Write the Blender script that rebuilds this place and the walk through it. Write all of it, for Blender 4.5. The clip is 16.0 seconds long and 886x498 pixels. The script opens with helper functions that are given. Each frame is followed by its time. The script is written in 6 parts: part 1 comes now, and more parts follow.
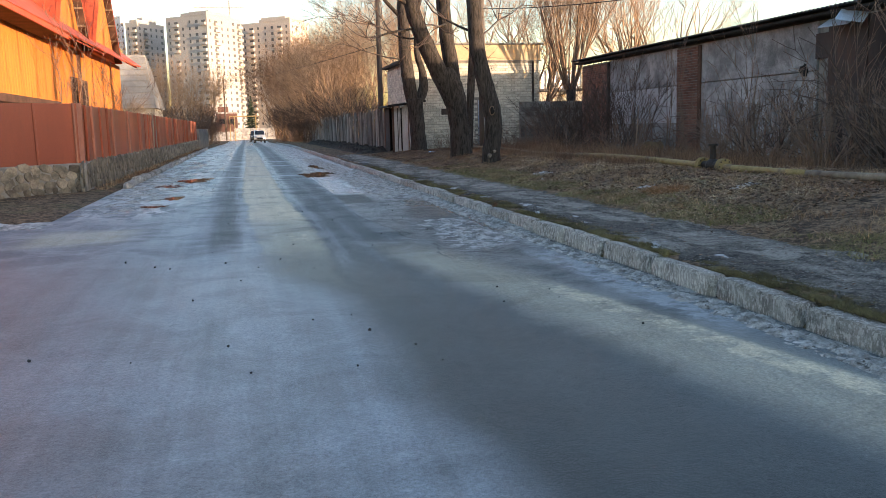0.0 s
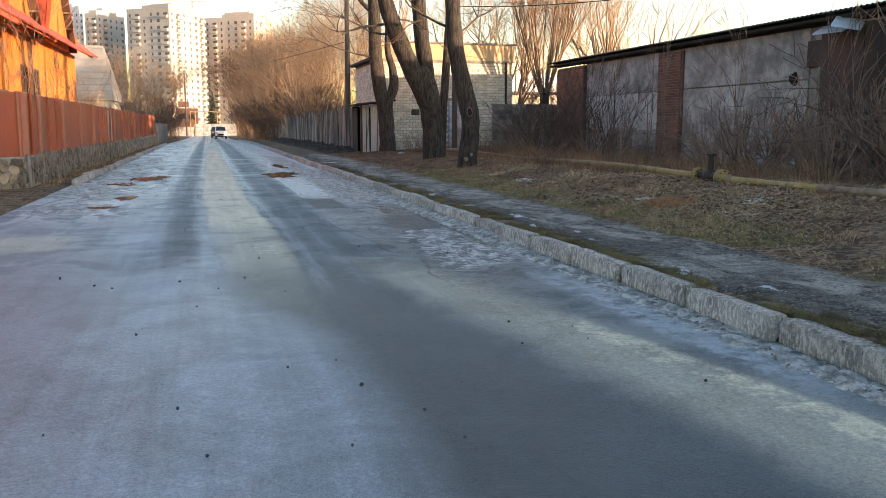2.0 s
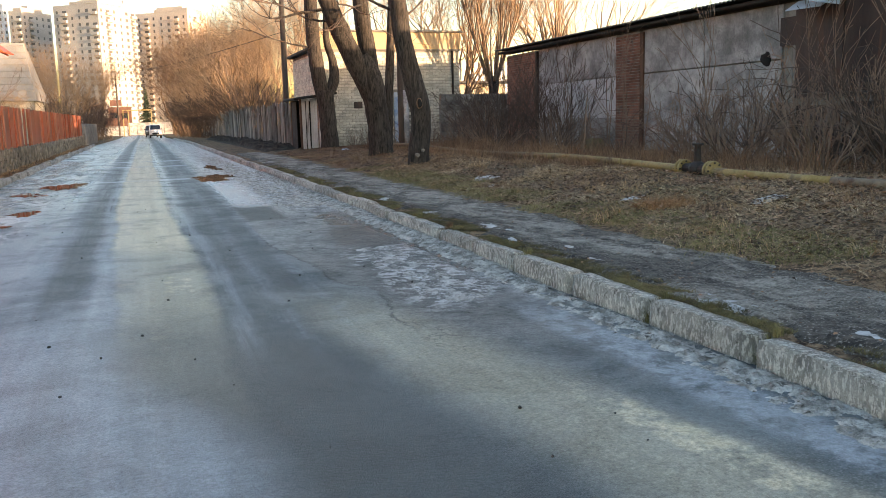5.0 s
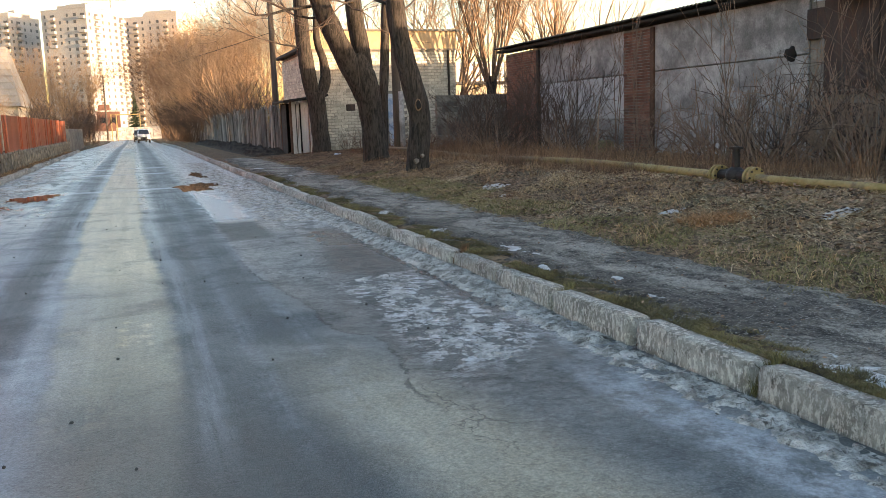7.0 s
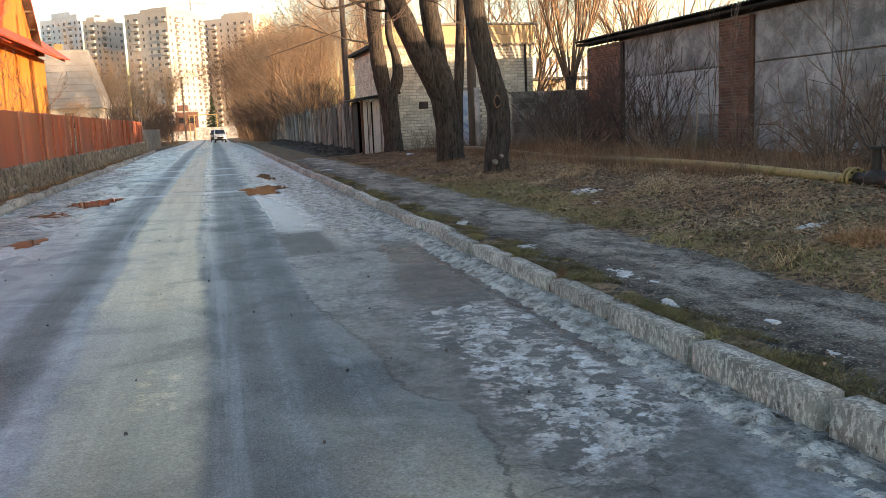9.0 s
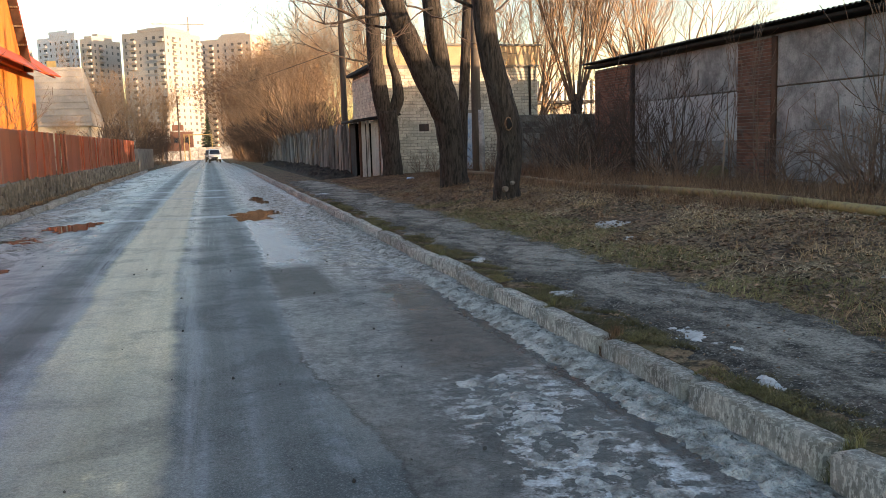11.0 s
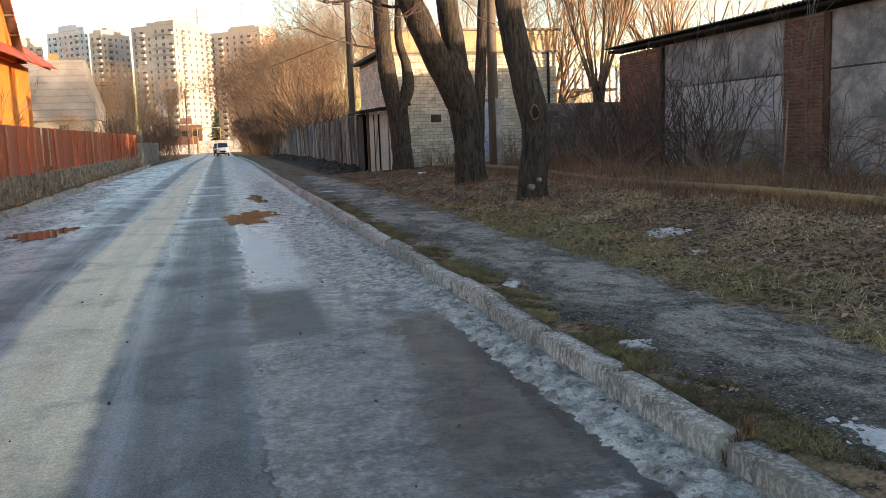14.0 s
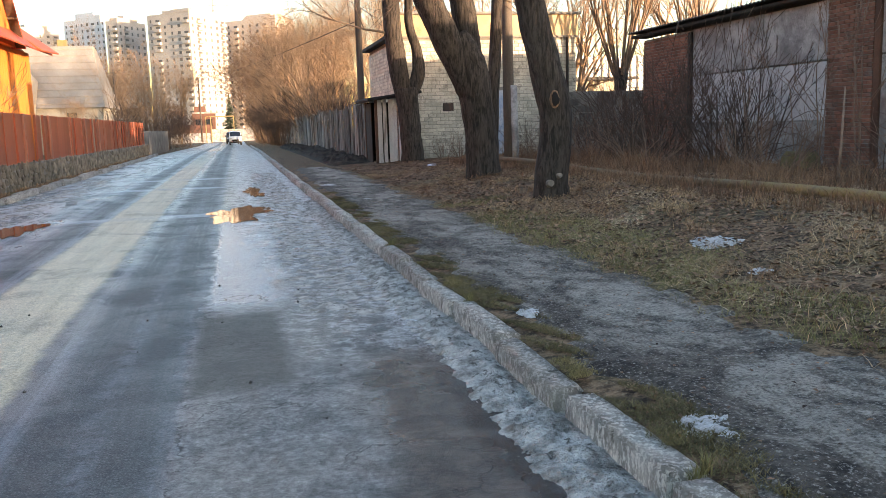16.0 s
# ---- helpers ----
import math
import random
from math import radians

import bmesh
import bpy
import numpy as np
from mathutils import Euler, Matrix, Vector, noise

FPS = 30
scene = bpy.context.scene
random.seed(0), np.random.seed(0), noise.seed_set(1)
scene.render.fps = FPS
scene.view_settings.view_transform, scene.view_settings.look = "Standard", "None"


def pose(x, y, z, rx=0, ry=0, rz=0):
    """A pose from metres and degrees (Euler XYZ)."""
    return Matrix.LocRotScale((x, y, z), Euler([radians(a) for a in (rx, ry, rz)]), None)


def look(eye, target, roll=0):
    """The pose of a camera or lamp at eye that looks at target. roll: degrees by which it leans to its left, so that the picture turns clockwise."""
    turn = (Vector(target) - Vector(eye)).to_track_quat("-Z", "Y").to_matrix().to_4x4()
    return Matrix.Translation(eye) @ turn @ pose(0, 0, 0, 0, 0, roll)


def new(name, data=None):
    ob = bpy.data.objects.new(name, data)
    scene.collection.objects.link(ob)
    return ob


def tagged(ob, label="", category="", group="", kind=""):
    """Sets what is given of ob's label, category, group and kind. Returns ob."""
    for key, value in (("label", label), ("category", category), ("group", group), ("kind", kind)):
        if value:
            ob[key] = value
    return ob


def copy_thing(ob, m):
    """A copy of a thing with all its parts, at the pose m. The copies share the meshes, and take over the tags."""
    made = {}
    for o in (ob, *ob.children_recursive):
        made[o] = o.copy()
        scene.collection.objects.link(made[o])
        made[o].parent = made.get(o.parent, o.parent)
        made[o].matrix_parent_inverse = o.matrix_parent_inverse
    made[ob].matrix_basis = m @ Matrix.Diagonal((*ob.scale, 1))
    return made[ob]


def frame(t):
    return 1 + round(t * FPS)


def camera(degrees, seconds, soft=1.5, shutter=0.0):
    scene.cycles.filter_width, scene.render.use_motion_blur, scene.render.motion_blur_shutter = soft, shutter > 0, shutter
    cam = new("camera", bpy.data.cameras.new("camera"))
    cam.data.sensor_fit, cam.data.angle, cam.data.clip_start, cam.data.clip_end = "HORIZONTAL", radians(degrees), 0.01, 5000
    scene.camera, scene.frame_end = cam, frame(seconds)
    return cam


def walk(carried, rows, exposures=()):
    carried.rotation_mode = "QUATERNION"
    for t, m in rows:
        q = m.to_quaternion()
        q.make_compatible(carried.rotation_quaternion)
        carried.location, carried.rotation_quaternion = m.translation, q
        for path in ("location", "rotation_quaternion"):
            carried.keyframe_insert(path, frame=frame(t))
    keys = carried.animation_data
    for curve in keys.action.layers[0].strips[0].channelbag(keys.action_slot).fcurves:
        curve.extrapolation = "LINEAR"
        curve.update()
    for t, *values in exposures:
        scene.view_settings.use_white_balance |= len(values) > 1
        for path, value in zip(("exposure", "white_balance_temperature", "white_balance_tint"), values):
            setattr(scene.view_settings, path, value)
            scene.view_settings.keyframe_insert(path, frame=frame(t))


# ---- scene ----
cam = camera(55.0, 16.0, soft=0.5)

PATH = [
    (0, (-0.267, -4.037, 1.266), (0.169, -2.106, 0.98), -1.4),
    (0.5, (-0.268, -3.755, 1.268), (0.152, -1.82, 0.989), 0.8),
    (1, (-0.334, -3.426, 1.256), (0.107, -1.496, 0.976), 0.7),
    (1.5, (-0.347, -3.162, 1.247), (0.191, -1.258, 0.957), 0.4),
    (2, (-0.267, -2.841, 1.265), (0.258, -0.932, 0.981), 0.1),
    (2.5, (-0.197, -2.604, 1.248), (0.342, -0.7, 0.955), -0.1),
    (3, (-0.182, -2.256, 1.252), (0.438, -0.377, 0.961), -1.0),
    (3.5, (-0.145, -1.956, 1.242), (0.484, -0.08, 0.949), -1.0),
    (3.7, (-0.105, -1.835, 1.267), (0.52, 0.043, 0.981), -0.9),
    (5.8, (0.177, -0.521, 1.294), (0.831, 1.343, 0.981), -1.6),
    (6, (0.197, -0.38, 1.288), (0.856, 1.483, 0.983), -1.4),
    (6.5, (0.262, -0.024, 1.303), (0.94, 1.831, 0.994), -1.7),
    (7, (0.37, 0.337, 1.315), (1.031, 2.2, 1.014), -1.9),
    (7.5, (0.434, 0.671, 1.294), (1.07, 2.541, 0.982), -1.9),
    (8, (0.473, 1.023, 1.317), (1.091, 2.9, 1.009), -2.1),
    (8.5, (0.566, 1.366, 1.318), (1.115, 3.265, 1.016), -2.3),
    (9, (0.654, 1.62, 1.322), (1.155, 3.533, 1.022), -2.4),
    (9.2, (0.679, 1.752, 1.318), (1.187, 3.664, 1.026), -2.4),
    (11.3, (0.795, 3.025, 1.329), (1.313, 4.941, 1.082), -1.6),
    (11.5, (0.809, 3.143, 1.352), (1.327, 5.057, 1.093), -2.3),
    (12, (0.854, 3.386, 1.311), (1.366, 5.301, 1.039), -2.3),
    (12.5, (0.992, 3.713, 1.358), (1.506, 5.629, 1.1), -1.9),
    (13, (1.06, 3.974, 1.335), (1.567, 5.89, 1.066), -2.0),
    (13.5, (1.093, 4.327, 1.363), (1.605, 6.243, 1.1), -2.2),
    (14, (1.173, 4.647, 1.341), (1.665, 6.568, 1.074), -2.1),
    (14.5, (1.236, 4.959, 1.335), (1.628, 6.9, 1.053), -2.0),
    (15, (1.266, 5.329, 1.339), (1.647, 7.273, 1.063), -2.2),
    (15.5, (1.424, 5.67, 1.304), (1.839, 7.605, 1.017), -2.1),
    (16, (1.633, 6.005, 1.329), (2.09, 7.931, 1.04), -1.8),
]
EXPOSURE = [(0, 2.76, 6450), (0.5, 2.58, 6450), (1, 2.86, 6500), (1.5, 2.94, 6650), (2.5, 2.96, 6950), (3.5, 3.05, 7150), (6, 3.17, 7350), (7, 3.17, 7350), (8.5, 3.07, 7400), (9.2, 2.92, 7350),
            (11.4, 2.73, 7200), (12.5, 2.95, 7150), (13.5, 2.75, 7150), (14.1, 2.86, 7150), (14.6, 3.12, 7050), (15, 3.27, 7000), (16, 3.24, 6950)]
walk(cam, [(t, look(eye, target, roll)) for t, eye, target, roll in PATH], [(t, s, w, 18) for t, s, w in EXPOSURE])

# ---- light ----
SUN_AZ = radians(136.0)      # from where the sun shines, clockwise from +y
SUN_EL = radians(3.2)
world = bpy.data.worlds.new("sky")
scene.world = world
world.use_nodes = True
wn = world.node_tree
sky = wn.nodes.new("ShaderNodeTexSky")
sky.sky_type = "NISHITA"
sky.sun_disc = False
sky.sun_elevation = SUN_EL
sky.sun_rotation = SUN_AZ
sky.dust_density = 1.0
sky.ozone_density = 1.8
sky.air_density = 1.0
wn.links.new(sky.outputs[0], wn.nodes["Background"].inputs[0])
wn.nodes["Background"].inputs[1].default_value = 0.15
sun = new("sun", bpy.data.lights.new("sun", "SUN"))
sun.data.energy = 1.6
sun.data.angle = radians(0.6)
sun.data.color = (1.0, 0.75, 0.5)
sv = Vector((math.sin(SUN_AZ) * math.cos(SUN_EL), math.cos(SUN_AZ) * math.cos(SUN_EL), math.sin(SUN_EL)))
sun.matrix_world = look(sv * 50, (0, 0, 0))

# ---- materials ----


class Nodes:
    """Short writing for a node tree."""

    def __init__(self, name):
        self.m = bpy.data.materials.new(name)
        self.m.use_nodes = True
        self.t = self.m.node_tree
        self.b = self.t.nodes["Principled BSDF"]
        self.pos = self.n("ShaderNodeNewGeometry").outputs["Position"]

    def n(self, kind):
        return self.t.nodes.new("ShaderNode" + kind.replace("ShaderNode", ""))

    def put(self, sock, v):
        if isinstance(v, bpy.types.NodeSocket):
            self.t.links.new(v, sock)
        else:
            sock.default_value = v

    def math(self, op, a, b=0.0, clamp=False):
        k = self.n("Math")
        k.operation, k.use_clamp = op, clamp
        self.put(k.inputs[0], a)
        self.put(k.inputs[1], b)
        return k.outputs[0]

    def stretch(self, v, s):
        k = self.n("VectorMath")
        k.operation = "MULTIPLY"
        self.put(k.inputs[0], v)
        k.inputs[1].default_value = s
        return k.outputs[0]

    def noise(self, scale, detail=4.0, rough=0.55, vec=None, warp=0.0):
        k = self.n("TexNoise")
        self.put(k.inputs["Vector"], self.pos if vec is None else vec)
        k.inputs["Scale"].default_value = scale
        k.inputs["Detail"].default_value = detail
        k.inputs["Roughness"].default_value = rough
        k.inputs["Distortion"].default_value = warp
        return k.outputs["Fac"]

    def step(self, v, lo, hi):
        k = self.n("MapRange")
        k.interpolation_type = "SMOOTHSTEP"
        self.put(k.inputs[0], v)
        k.inputs[1].default_value, k.inputs[2].default_value = lo, hi
        return k.outputs[0]

    def band(self, v, lo, hi, soft):
        return self.math("MULTIPLY", self.step(v, lo - soft, lo + soft), self.math("SUBTRACT", 1.0, self.step(v, hi - soft, hi + soft)))

    def mix(self, f, a, b):
        k = self.n("Mix")
        k.data_type = "RGBA"
        self.put(k.inputs[0], f)
        for i, v in ((6, a), (7, b)):
            self.put(k.inputs[i], (*v, 1) if isinstance(v, tuple) and len(v) == 3 else v)
        return k.outputs[2]

    def fmix(self, f, a, b):
        k = self.n("Mix")
        self.put(k.inputs[0], f)
        self.put(k.inputs[2], a)
        self.put(k.inputs[3], b)
        return k.outputs[0]

    def scale(self, col, f):
        k = self.n("Mix")
        k.data_type, k.blend_type = "RGBA", "MULTIPLY"
        k.inputs[0].default_value = 1.0
        self.put(k.inputs[6], col)
        self.put(k.inputs[7], f)
        return k.outputs[2]

    def bump(self, h, strength, dist):
        k = self.n("Bump")
        k.inputs["Strength"].default_value = strength
        k.inputs["Distance"].default_value = dist
        self.put(k.inputs["Height"], h)
        self.put(self.b.inputs["Normal"], k.outputs[0])

    def done(self, col, rough, metal=0.0, spec=0.4):
        self.put(self.b.inputs["Base Color"], (*col, 1) if isinstance(col, tuple) and len(col) == 3 else col)
        self.put(self.b.inputs["Roughness"], rough)
        self.b.inputs["Metallic"].default_value = metal
        self.put(self.b.inputs["Specular IOR Level"], spec)
        return self.m


def surface(name, c1, c2, big=1.2, fine=40.0, rough=0.8, bump=0.3, dist=0.01, metal=0.0, spec=0.35, vary=0.0, stain=None, streak=False, island=0.0):
    """Two-tone surface with large stains, fine grain and relief."""
    k = Nodes(name)
    vec = k.stretch(k.pos, (1, 1, 0.15)) if streak else None
    col = k.mix(k.step(k.noise(big, 9, 0.66, vec=vec), 0.32, 0.68), c1, c2)
    if stain:
        col = k.mix(k.step(k.noise(big * 2.3, 6, 0.65, vec=vec, warp=0.6), 0.54, 0.68), col, stain)
    g = k.noise(fine, 3)
    col = k.scale(col, k.math("ADD", 0.62, k.math("MULTIPLY", g, 0.76)))
    if vary:
        r = k.n("ObjectInfo").outputs["Random"]
        col = k.scale(col, k.math("ADD", 1 - vary, k.math("MULTIPLY", r, 2 * vary)))
    if island:
        r = k.n("NewGeometry").outputs["Random Per Island"]
        col = k.scale(col, k.math("ADD", 1 - island, k.math("MULTIPLY", r, 2 * island)))
    if bump:
        k.bump(k.math("ADD", g, k.math("MULTIPLY", k.noise(fine * 0.25, 4), 1.5)), bump, dist)
    return k.done(col, k.math("ADD", rough - 0.08, k.math("MULTIPLY", g, 0.16)), metal, spec)


def road_material():
    k = Nodes("wet_asphalt")
    sep = k.n("SeparateXYZ")
    k.put(sep.inputs[0], k.pos)
    x0, y0 = sep.outputs[0], sep.outputs[1]
    add = lambda a, b: k.math("ADD", a, b)
    mul = lambda a, b: k.math("MULTIPLY", a, b)
    top = lambda a, b: k.math("MAXIMUM", a, b)
    inv = lambda a: k.math("SUBTRACT", 1.0, a)
    off = lambda n, s: mul(k.math("SUBTRACT", n, 0.5), s)

    def edge(start, *moves):
        """A line's x, shifted over stretches of y."""
        e = start
        for a, b, dx in moves:
            e = add(e, mul(k.step(y0, a, b), dx))
        return e

    def between(v, lo, hi, soft):
        return mul(k.step(k.math("SUBTRACT", v, lo), -soft, soft), inv(k.step(k.math("SUBTRACT", v, hi), -soft, soft)))

    blot = k.noise(1.3, 6, 0.62, warp=0.8)
    mid = k.noise(9, 6, 0.7)
    rag = k.noise(5.0, 8, 0.72)
    grain = k.noise(150, 2)
    grit = k.noise(60, 4, 0.75)
    crust = k.noise(4.6, 10, 0.76, warp=0.25)
    along = k.noise(1.0, 5, 0.6, vec=k.stretch(k.pos, (6.0, 0.22, 1)), warp=0.25)
    fine = k.noise(1.0, 4, 0.6, vec=k.stretch(k.pos, (26.0, 0.5, 1)))
    x = add(x0, add(off(k.noise(0.8, 4), 0.16), off(rag, 0.13)))
    y = add(y0, off(k.noise(1.1, 5, 0.65), 0.9))
    # bare asphalt, worn darker where the wheels run
    col = k.mix(k.step(blot, 0.35, 0.68), (0.057, 0.070, 0.074), (0.10, 0.118, 0.121))
    speck = k.n("TexVoronoi")
    k.put(speck.inputs["Vector"], k.pos)
    speck.inputs["Scale"].default_value = 85
    col = k.mix(k.step(speck.outputs["Distance"], 0.16, 0.5), k.mix(0.55, col, (0.21, 0.21, 0.208)), col)
    # old brownish layer on the kerb side, beyond a broken edge
    lip = edge(1.36, (0.0, 2.5, 0.25), (4.3, 5.0, 0.08), (5.3, 5.7, -0.2), (6.2, 8.2, -0.2), (12.0, 14.0, 0.05))
    xl = add(x0, add(off(rag, 0.22), off(k.noise(1.7, 5), 0.2)))
    old = mul(k.step(k.math("SUBTRACT", xl, lip), -0.012, 0.012), k.step(y0, 2.0, 4.4))
    col = k.mix(mul(old, 0.72), col, k.mix(k.step(add(crust, off(mid, 0.4)), 0.36, 0.64), (0.10, 0.099, 0.093), (0.285, 0.28, 0.264)))
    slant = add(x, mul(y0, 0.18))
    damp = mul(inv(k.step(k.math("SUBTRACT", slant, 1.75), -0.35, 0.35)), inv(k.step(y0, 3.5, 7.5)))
    wheel = mul(top(between(x, 0.6, 1.28, 0.14), between(x, -0.95, -0.46, 0.12)), k.step(y0, 3.0, 7.0))
    wheel = mul(wheel, add(0.6, mul(k.step(fine, 0.3, 0.6), 0.4)))
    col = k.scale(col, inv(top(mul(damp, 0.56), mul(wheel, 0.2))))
    clod = k.noise(24, 6, 0.75)
    col = k.scale(col, add(inv(mul(old, 0.35)), mul(mul(old, k.step(clod, 0.3, 0.7)), 0.62)))
    col = k.scale(col, inv(mul(mul(old, inv(k.step(y0, 6.0, 8.5))), 0.42)))
    # dry silt down the middle of the street
    sl = edge(-0.14, (3.5, 9.0, -0.16), (9.0, 14.0, -0.1), (20.0, 30.0, 0.06))
    sr = edge(0.46, (4.0, 6.0, 0.05), (7.0, 13.0, -0.14), (20.0, 30.0, -0.05))
    strip = between(x, sl, sr, 0.05)
    start = k.step(add(y, mul(x0, 1.6)), 2.9, 3.9)
    strip = mul(mul(strip, start), inv(k.step(y0, 36, 70)))
    strip = mul(strip, add(0.12, add(mul(k.step(y, 3.9, 5.4), 0.36), mul(k.step(y, 7.4, 8.9), 0.5))))
    strip = mul(strip, add(0.55, mul(top(k.step(blot, 0.3, 0.55), k.step(rag, 0.5, 0.6)), 0.45)))
    scuff = mul(between(x, 0.17, 0.4, 0.05), between(y, 5.75, 6.55, 0.12))
    strip = top(strip, mul(scuff, add(0.3, mul(k.step(rag, 0.42, 0.56), 0.65))))
    # silt swept slantwise to the kerb
    swath = mul(between(slant, 1.85, 2.5, 0.22), inv(k.step(y0, 3.8, 6.0)))
    core = mul(mul(between(slant, 2.28, 2.54, 0.06), inv(k.step(y0, 1.6, 3.4))), add(0.35, mul(k.step(add(rag, off(blot, 0.5)), 0.4, 0.6), 0.65)))
    yard = mul(between(x, -2.95, -1.75, 0.25), between(y, 6.5, 8.0, 0.35))
    silt = top(top(strip, mul(swath, 0.42)), top(mul(core, 0.95), mul(yard, 0.6)))
    silt = mul(silt, add(0.8, mul(k.step(mid, 0.3, 0.6), 0.2)))
    col = k.mix(mul(silt, 0.96), col, k.mix(k.step(along, 0.3, 0.7), (0.52, 0.45, 0.30), (0.67, 0.59, 0.42)))
    # frozen glaze plus sky sheen as pale blue colour: broad near the turning, in lines between the wheel tracks further
    # on
    dry = inv(top(silt, 0.0))
    wedge = edge(0.56, (-1.4, 0.0, -0.2), (0.0, 1.0, 0.06), (1.2, 2.3, -0.08), (2.2, 3.7, -0.5))
    near = mul(inv(k.step(k.math("SUBTRACT", x, wedge), -0.14, 0.28)), inv(k.step(y0, 8.0, 16.0)))
    near = mul(near, add(0.62, mul(k.step(x, -1.8, -0.5), 0.38)))
    near = mul(near, inv(mul(between(x, -0.78, -0.42, 0.1), k.step(y0, 4.5, 6.5))))
    near = mul(near, add(0.35, add(mul(k.step(blot, 0.3, 0.66), 0.4), mul(k.step(along, 0.34, 0.66), 0.25))))
    lines = top(between(x, add(sl, -0.16), add(sl, -0.02), 0.05), mul(between(x, add(sr, 0.08), add(sr, 0.2), 0.05), 0.8))
    lines = top(lines, mul(top(between(x, 0.88, 0.98, 0.06), between(x, 1.22, 1.34, 0.05)), mul(k.step(rag, 0.4, 0.56), 0.7)))
    lines = mul(mul(lines, k.step(y0, 3.2, 4.4)), k.step(fine, 0.3, 0.6))
    shine = mul(between(x, -1.5, -0.85, 0.2), k.step(y0, 7.0, 11.0))
    shine = mul(shine, k.step(along, 0.3, 0.6))
    bars = top(between(y, 20.0, 20.55, 0.12), top(between(y, 27.0, 27.6, 0.15), between(y, 31.0, 31.7, 0.15)))
    bars = mul(mul(bars, between(x, -1.5, 1.25, 0.25)), k.step(mid, 0.3, 0.5))
    stripe = mul(between(add(x, mul(y0, 0.03)), 2.5, 2.82, 0.07), between(y, 0.6, 4.2, 0.5))
    stripe = mul(stripe, k.step(rag, 0.36, 0.55))
    sheet = mul(mul(k.step(k.math("SUBTRACT", xl, 1.34), -0.05, 0.05), inv(k.step(add(x0, off(k.noise(1.1, 6, 0.7), 2.0)), 1.75, 2.45))), between(add(y0, off(rag, 1.3)), 12.6, 19.2, 0.2))
    sheet = mul(sheet, k.step(add(crust, off(mid, 0.3)), 0.3, 0.42))
    film_sheen = top(top(mul(near, 0.78), mul(lines, 0.42)), top(top(mul(shine, 0.48), mul(bars, 0.85)), top(mul(stripe, 0.6), mul(sheet, 0.72))))
    film_sheen = mul(film_sheen, inv(mul(silt, 0.8)))
    # the sky's reflection on the ice is put into this pale blue
    col = k.mix(film_sheen, col, k.mix(top(k.step(mid, 0.3, 0.7), sheet), (0.265, 0.298, 0.335), k.mix(sheet, (0.36, 0.395, 0.435), (0.52, 0.54, 0.56))))
    # broken ice, far kerb side and under the garden wall
    right = mul(k.step(x, 1.35, 1.7), k.step(y0, 15.5, 19.5))
    left = mul(inv(k.step(x, -1.75, -1.2)), k.step(y0, 8.6, 10.5))
    plate = k.noise(1.0, 7, 0.68, vec=k.stretch(k.pos, (1.6, 0.5, 1)), warp=0.9)
    ice = top(mul(right, k.step(crust, 0.44, 0.52)), mul(mul(left, 0.8), top(k.step(plate, 0.47, 0.52), mul(k.step(crust, 0.54, 0.6), 0.7))))
    white = mul(mul(between(xl, 1.85, 2.66, 0.14), between(add(y, mul(x0, -0.6)), 3.3, 6.0, 0.35)), k.step(add(crust, off(mid, 0.5)), 0.5, 0.56))
    rime = mul(mul(between(xl, 2.62, 3.1, 0.1), k.step(y0, 3.5, 6.0)), k.step(add(crust, off(grit, 0.6)), 0.36, 0.52))
    far_rime = mul(mul(between(xl, 1.9, 2.8, 0.2), between(y, 11.2, 20.0, 1.0)), k.step(add(crust, off(mid, 0.4)), 0.5, 0.58))
    ice = top(top(ice, white), top(mul(rime, 0.85), mul(far_rime, 0.75)))
    col = k.mix(mul(ice, 0.85), col, k.mix(k.step(add(mid, off(grit, 0.4)), 0.35, 0.62), (0.28, 0.28, 0.28), (0.60, 0.615, 0.635)))
    # mud and meltwater in the gutter hollow, and the dark square repair
    xm = add(k.math("SUBTRACT", xl, mul(k.math("SUBTRACT", y0, 7.8), 0.1)), off(k.noise(1.5, 6, 0.7, warp=0.5), 0.6))
    mud = mul(between(xm, 1.97, 2.68, 0.13), between(add(y0, off(rag, 1.6)), 7.5, 10.9, 0.35))
    col = k.mix(mul(mud, 0.92), col, k.mix(k.step(add(crust, off(mid, 0.4)), 0.38, 0.62), (0.026, 0.019, 0.016), (0.095, 0.07, 0.055)))
    melt = mul(between(xl, 2.6, 2.74, 0.04), between(y, 5.6, 10.4, 0.6))
    col = k.mix(mul(melt, 0.9), col, (0.022, 0.02, 0.021))
    rep = add(x0, off(rag, 0.05))
    repair = mul(between(rep, 1.31, 1.86, 0.07), between(add(y0, off(rag, 0.3)), 10.4, 12.32, 0.14))
    col = k.mix(mul(repair, 0.92), col, k.mix(k.step(rag, 0.35, 0.65), (0.062, 0.062, 0.054), (0.095, 0.093, 0.082)))
    # cracks on the old layer, and the lip's own shadow line put into the colour
    crack = k.n("TexVoronoi")
    crack.feature = "DISTANCE_TO_EDGE"
    wv = k.n("VectorMath")
    k.put(wv.inputs[0], k.pos)
    wn2 = k.n("TexNoise")
    k.put(wn2.inputs["Vector"], k.pos)
    wn2.inputs["Scale"].default_value = 3.0
    wn2.inputs["Detail"].default_value = 5.0
    k.put(wv.inputs[1], wn2.outputs["Color"])
    k.put(crack.inputs["Vector"], wv.outputs[0])
    crack.inputs["Scale"].default_value = 1.5
    cr = mul(inv(k.step(crack.outputs["Distance"], 0.004, 0.02)), mul(k.step(k.noise(0.9, 2), 0.46, 0.56), mul(old, inv(ice))))
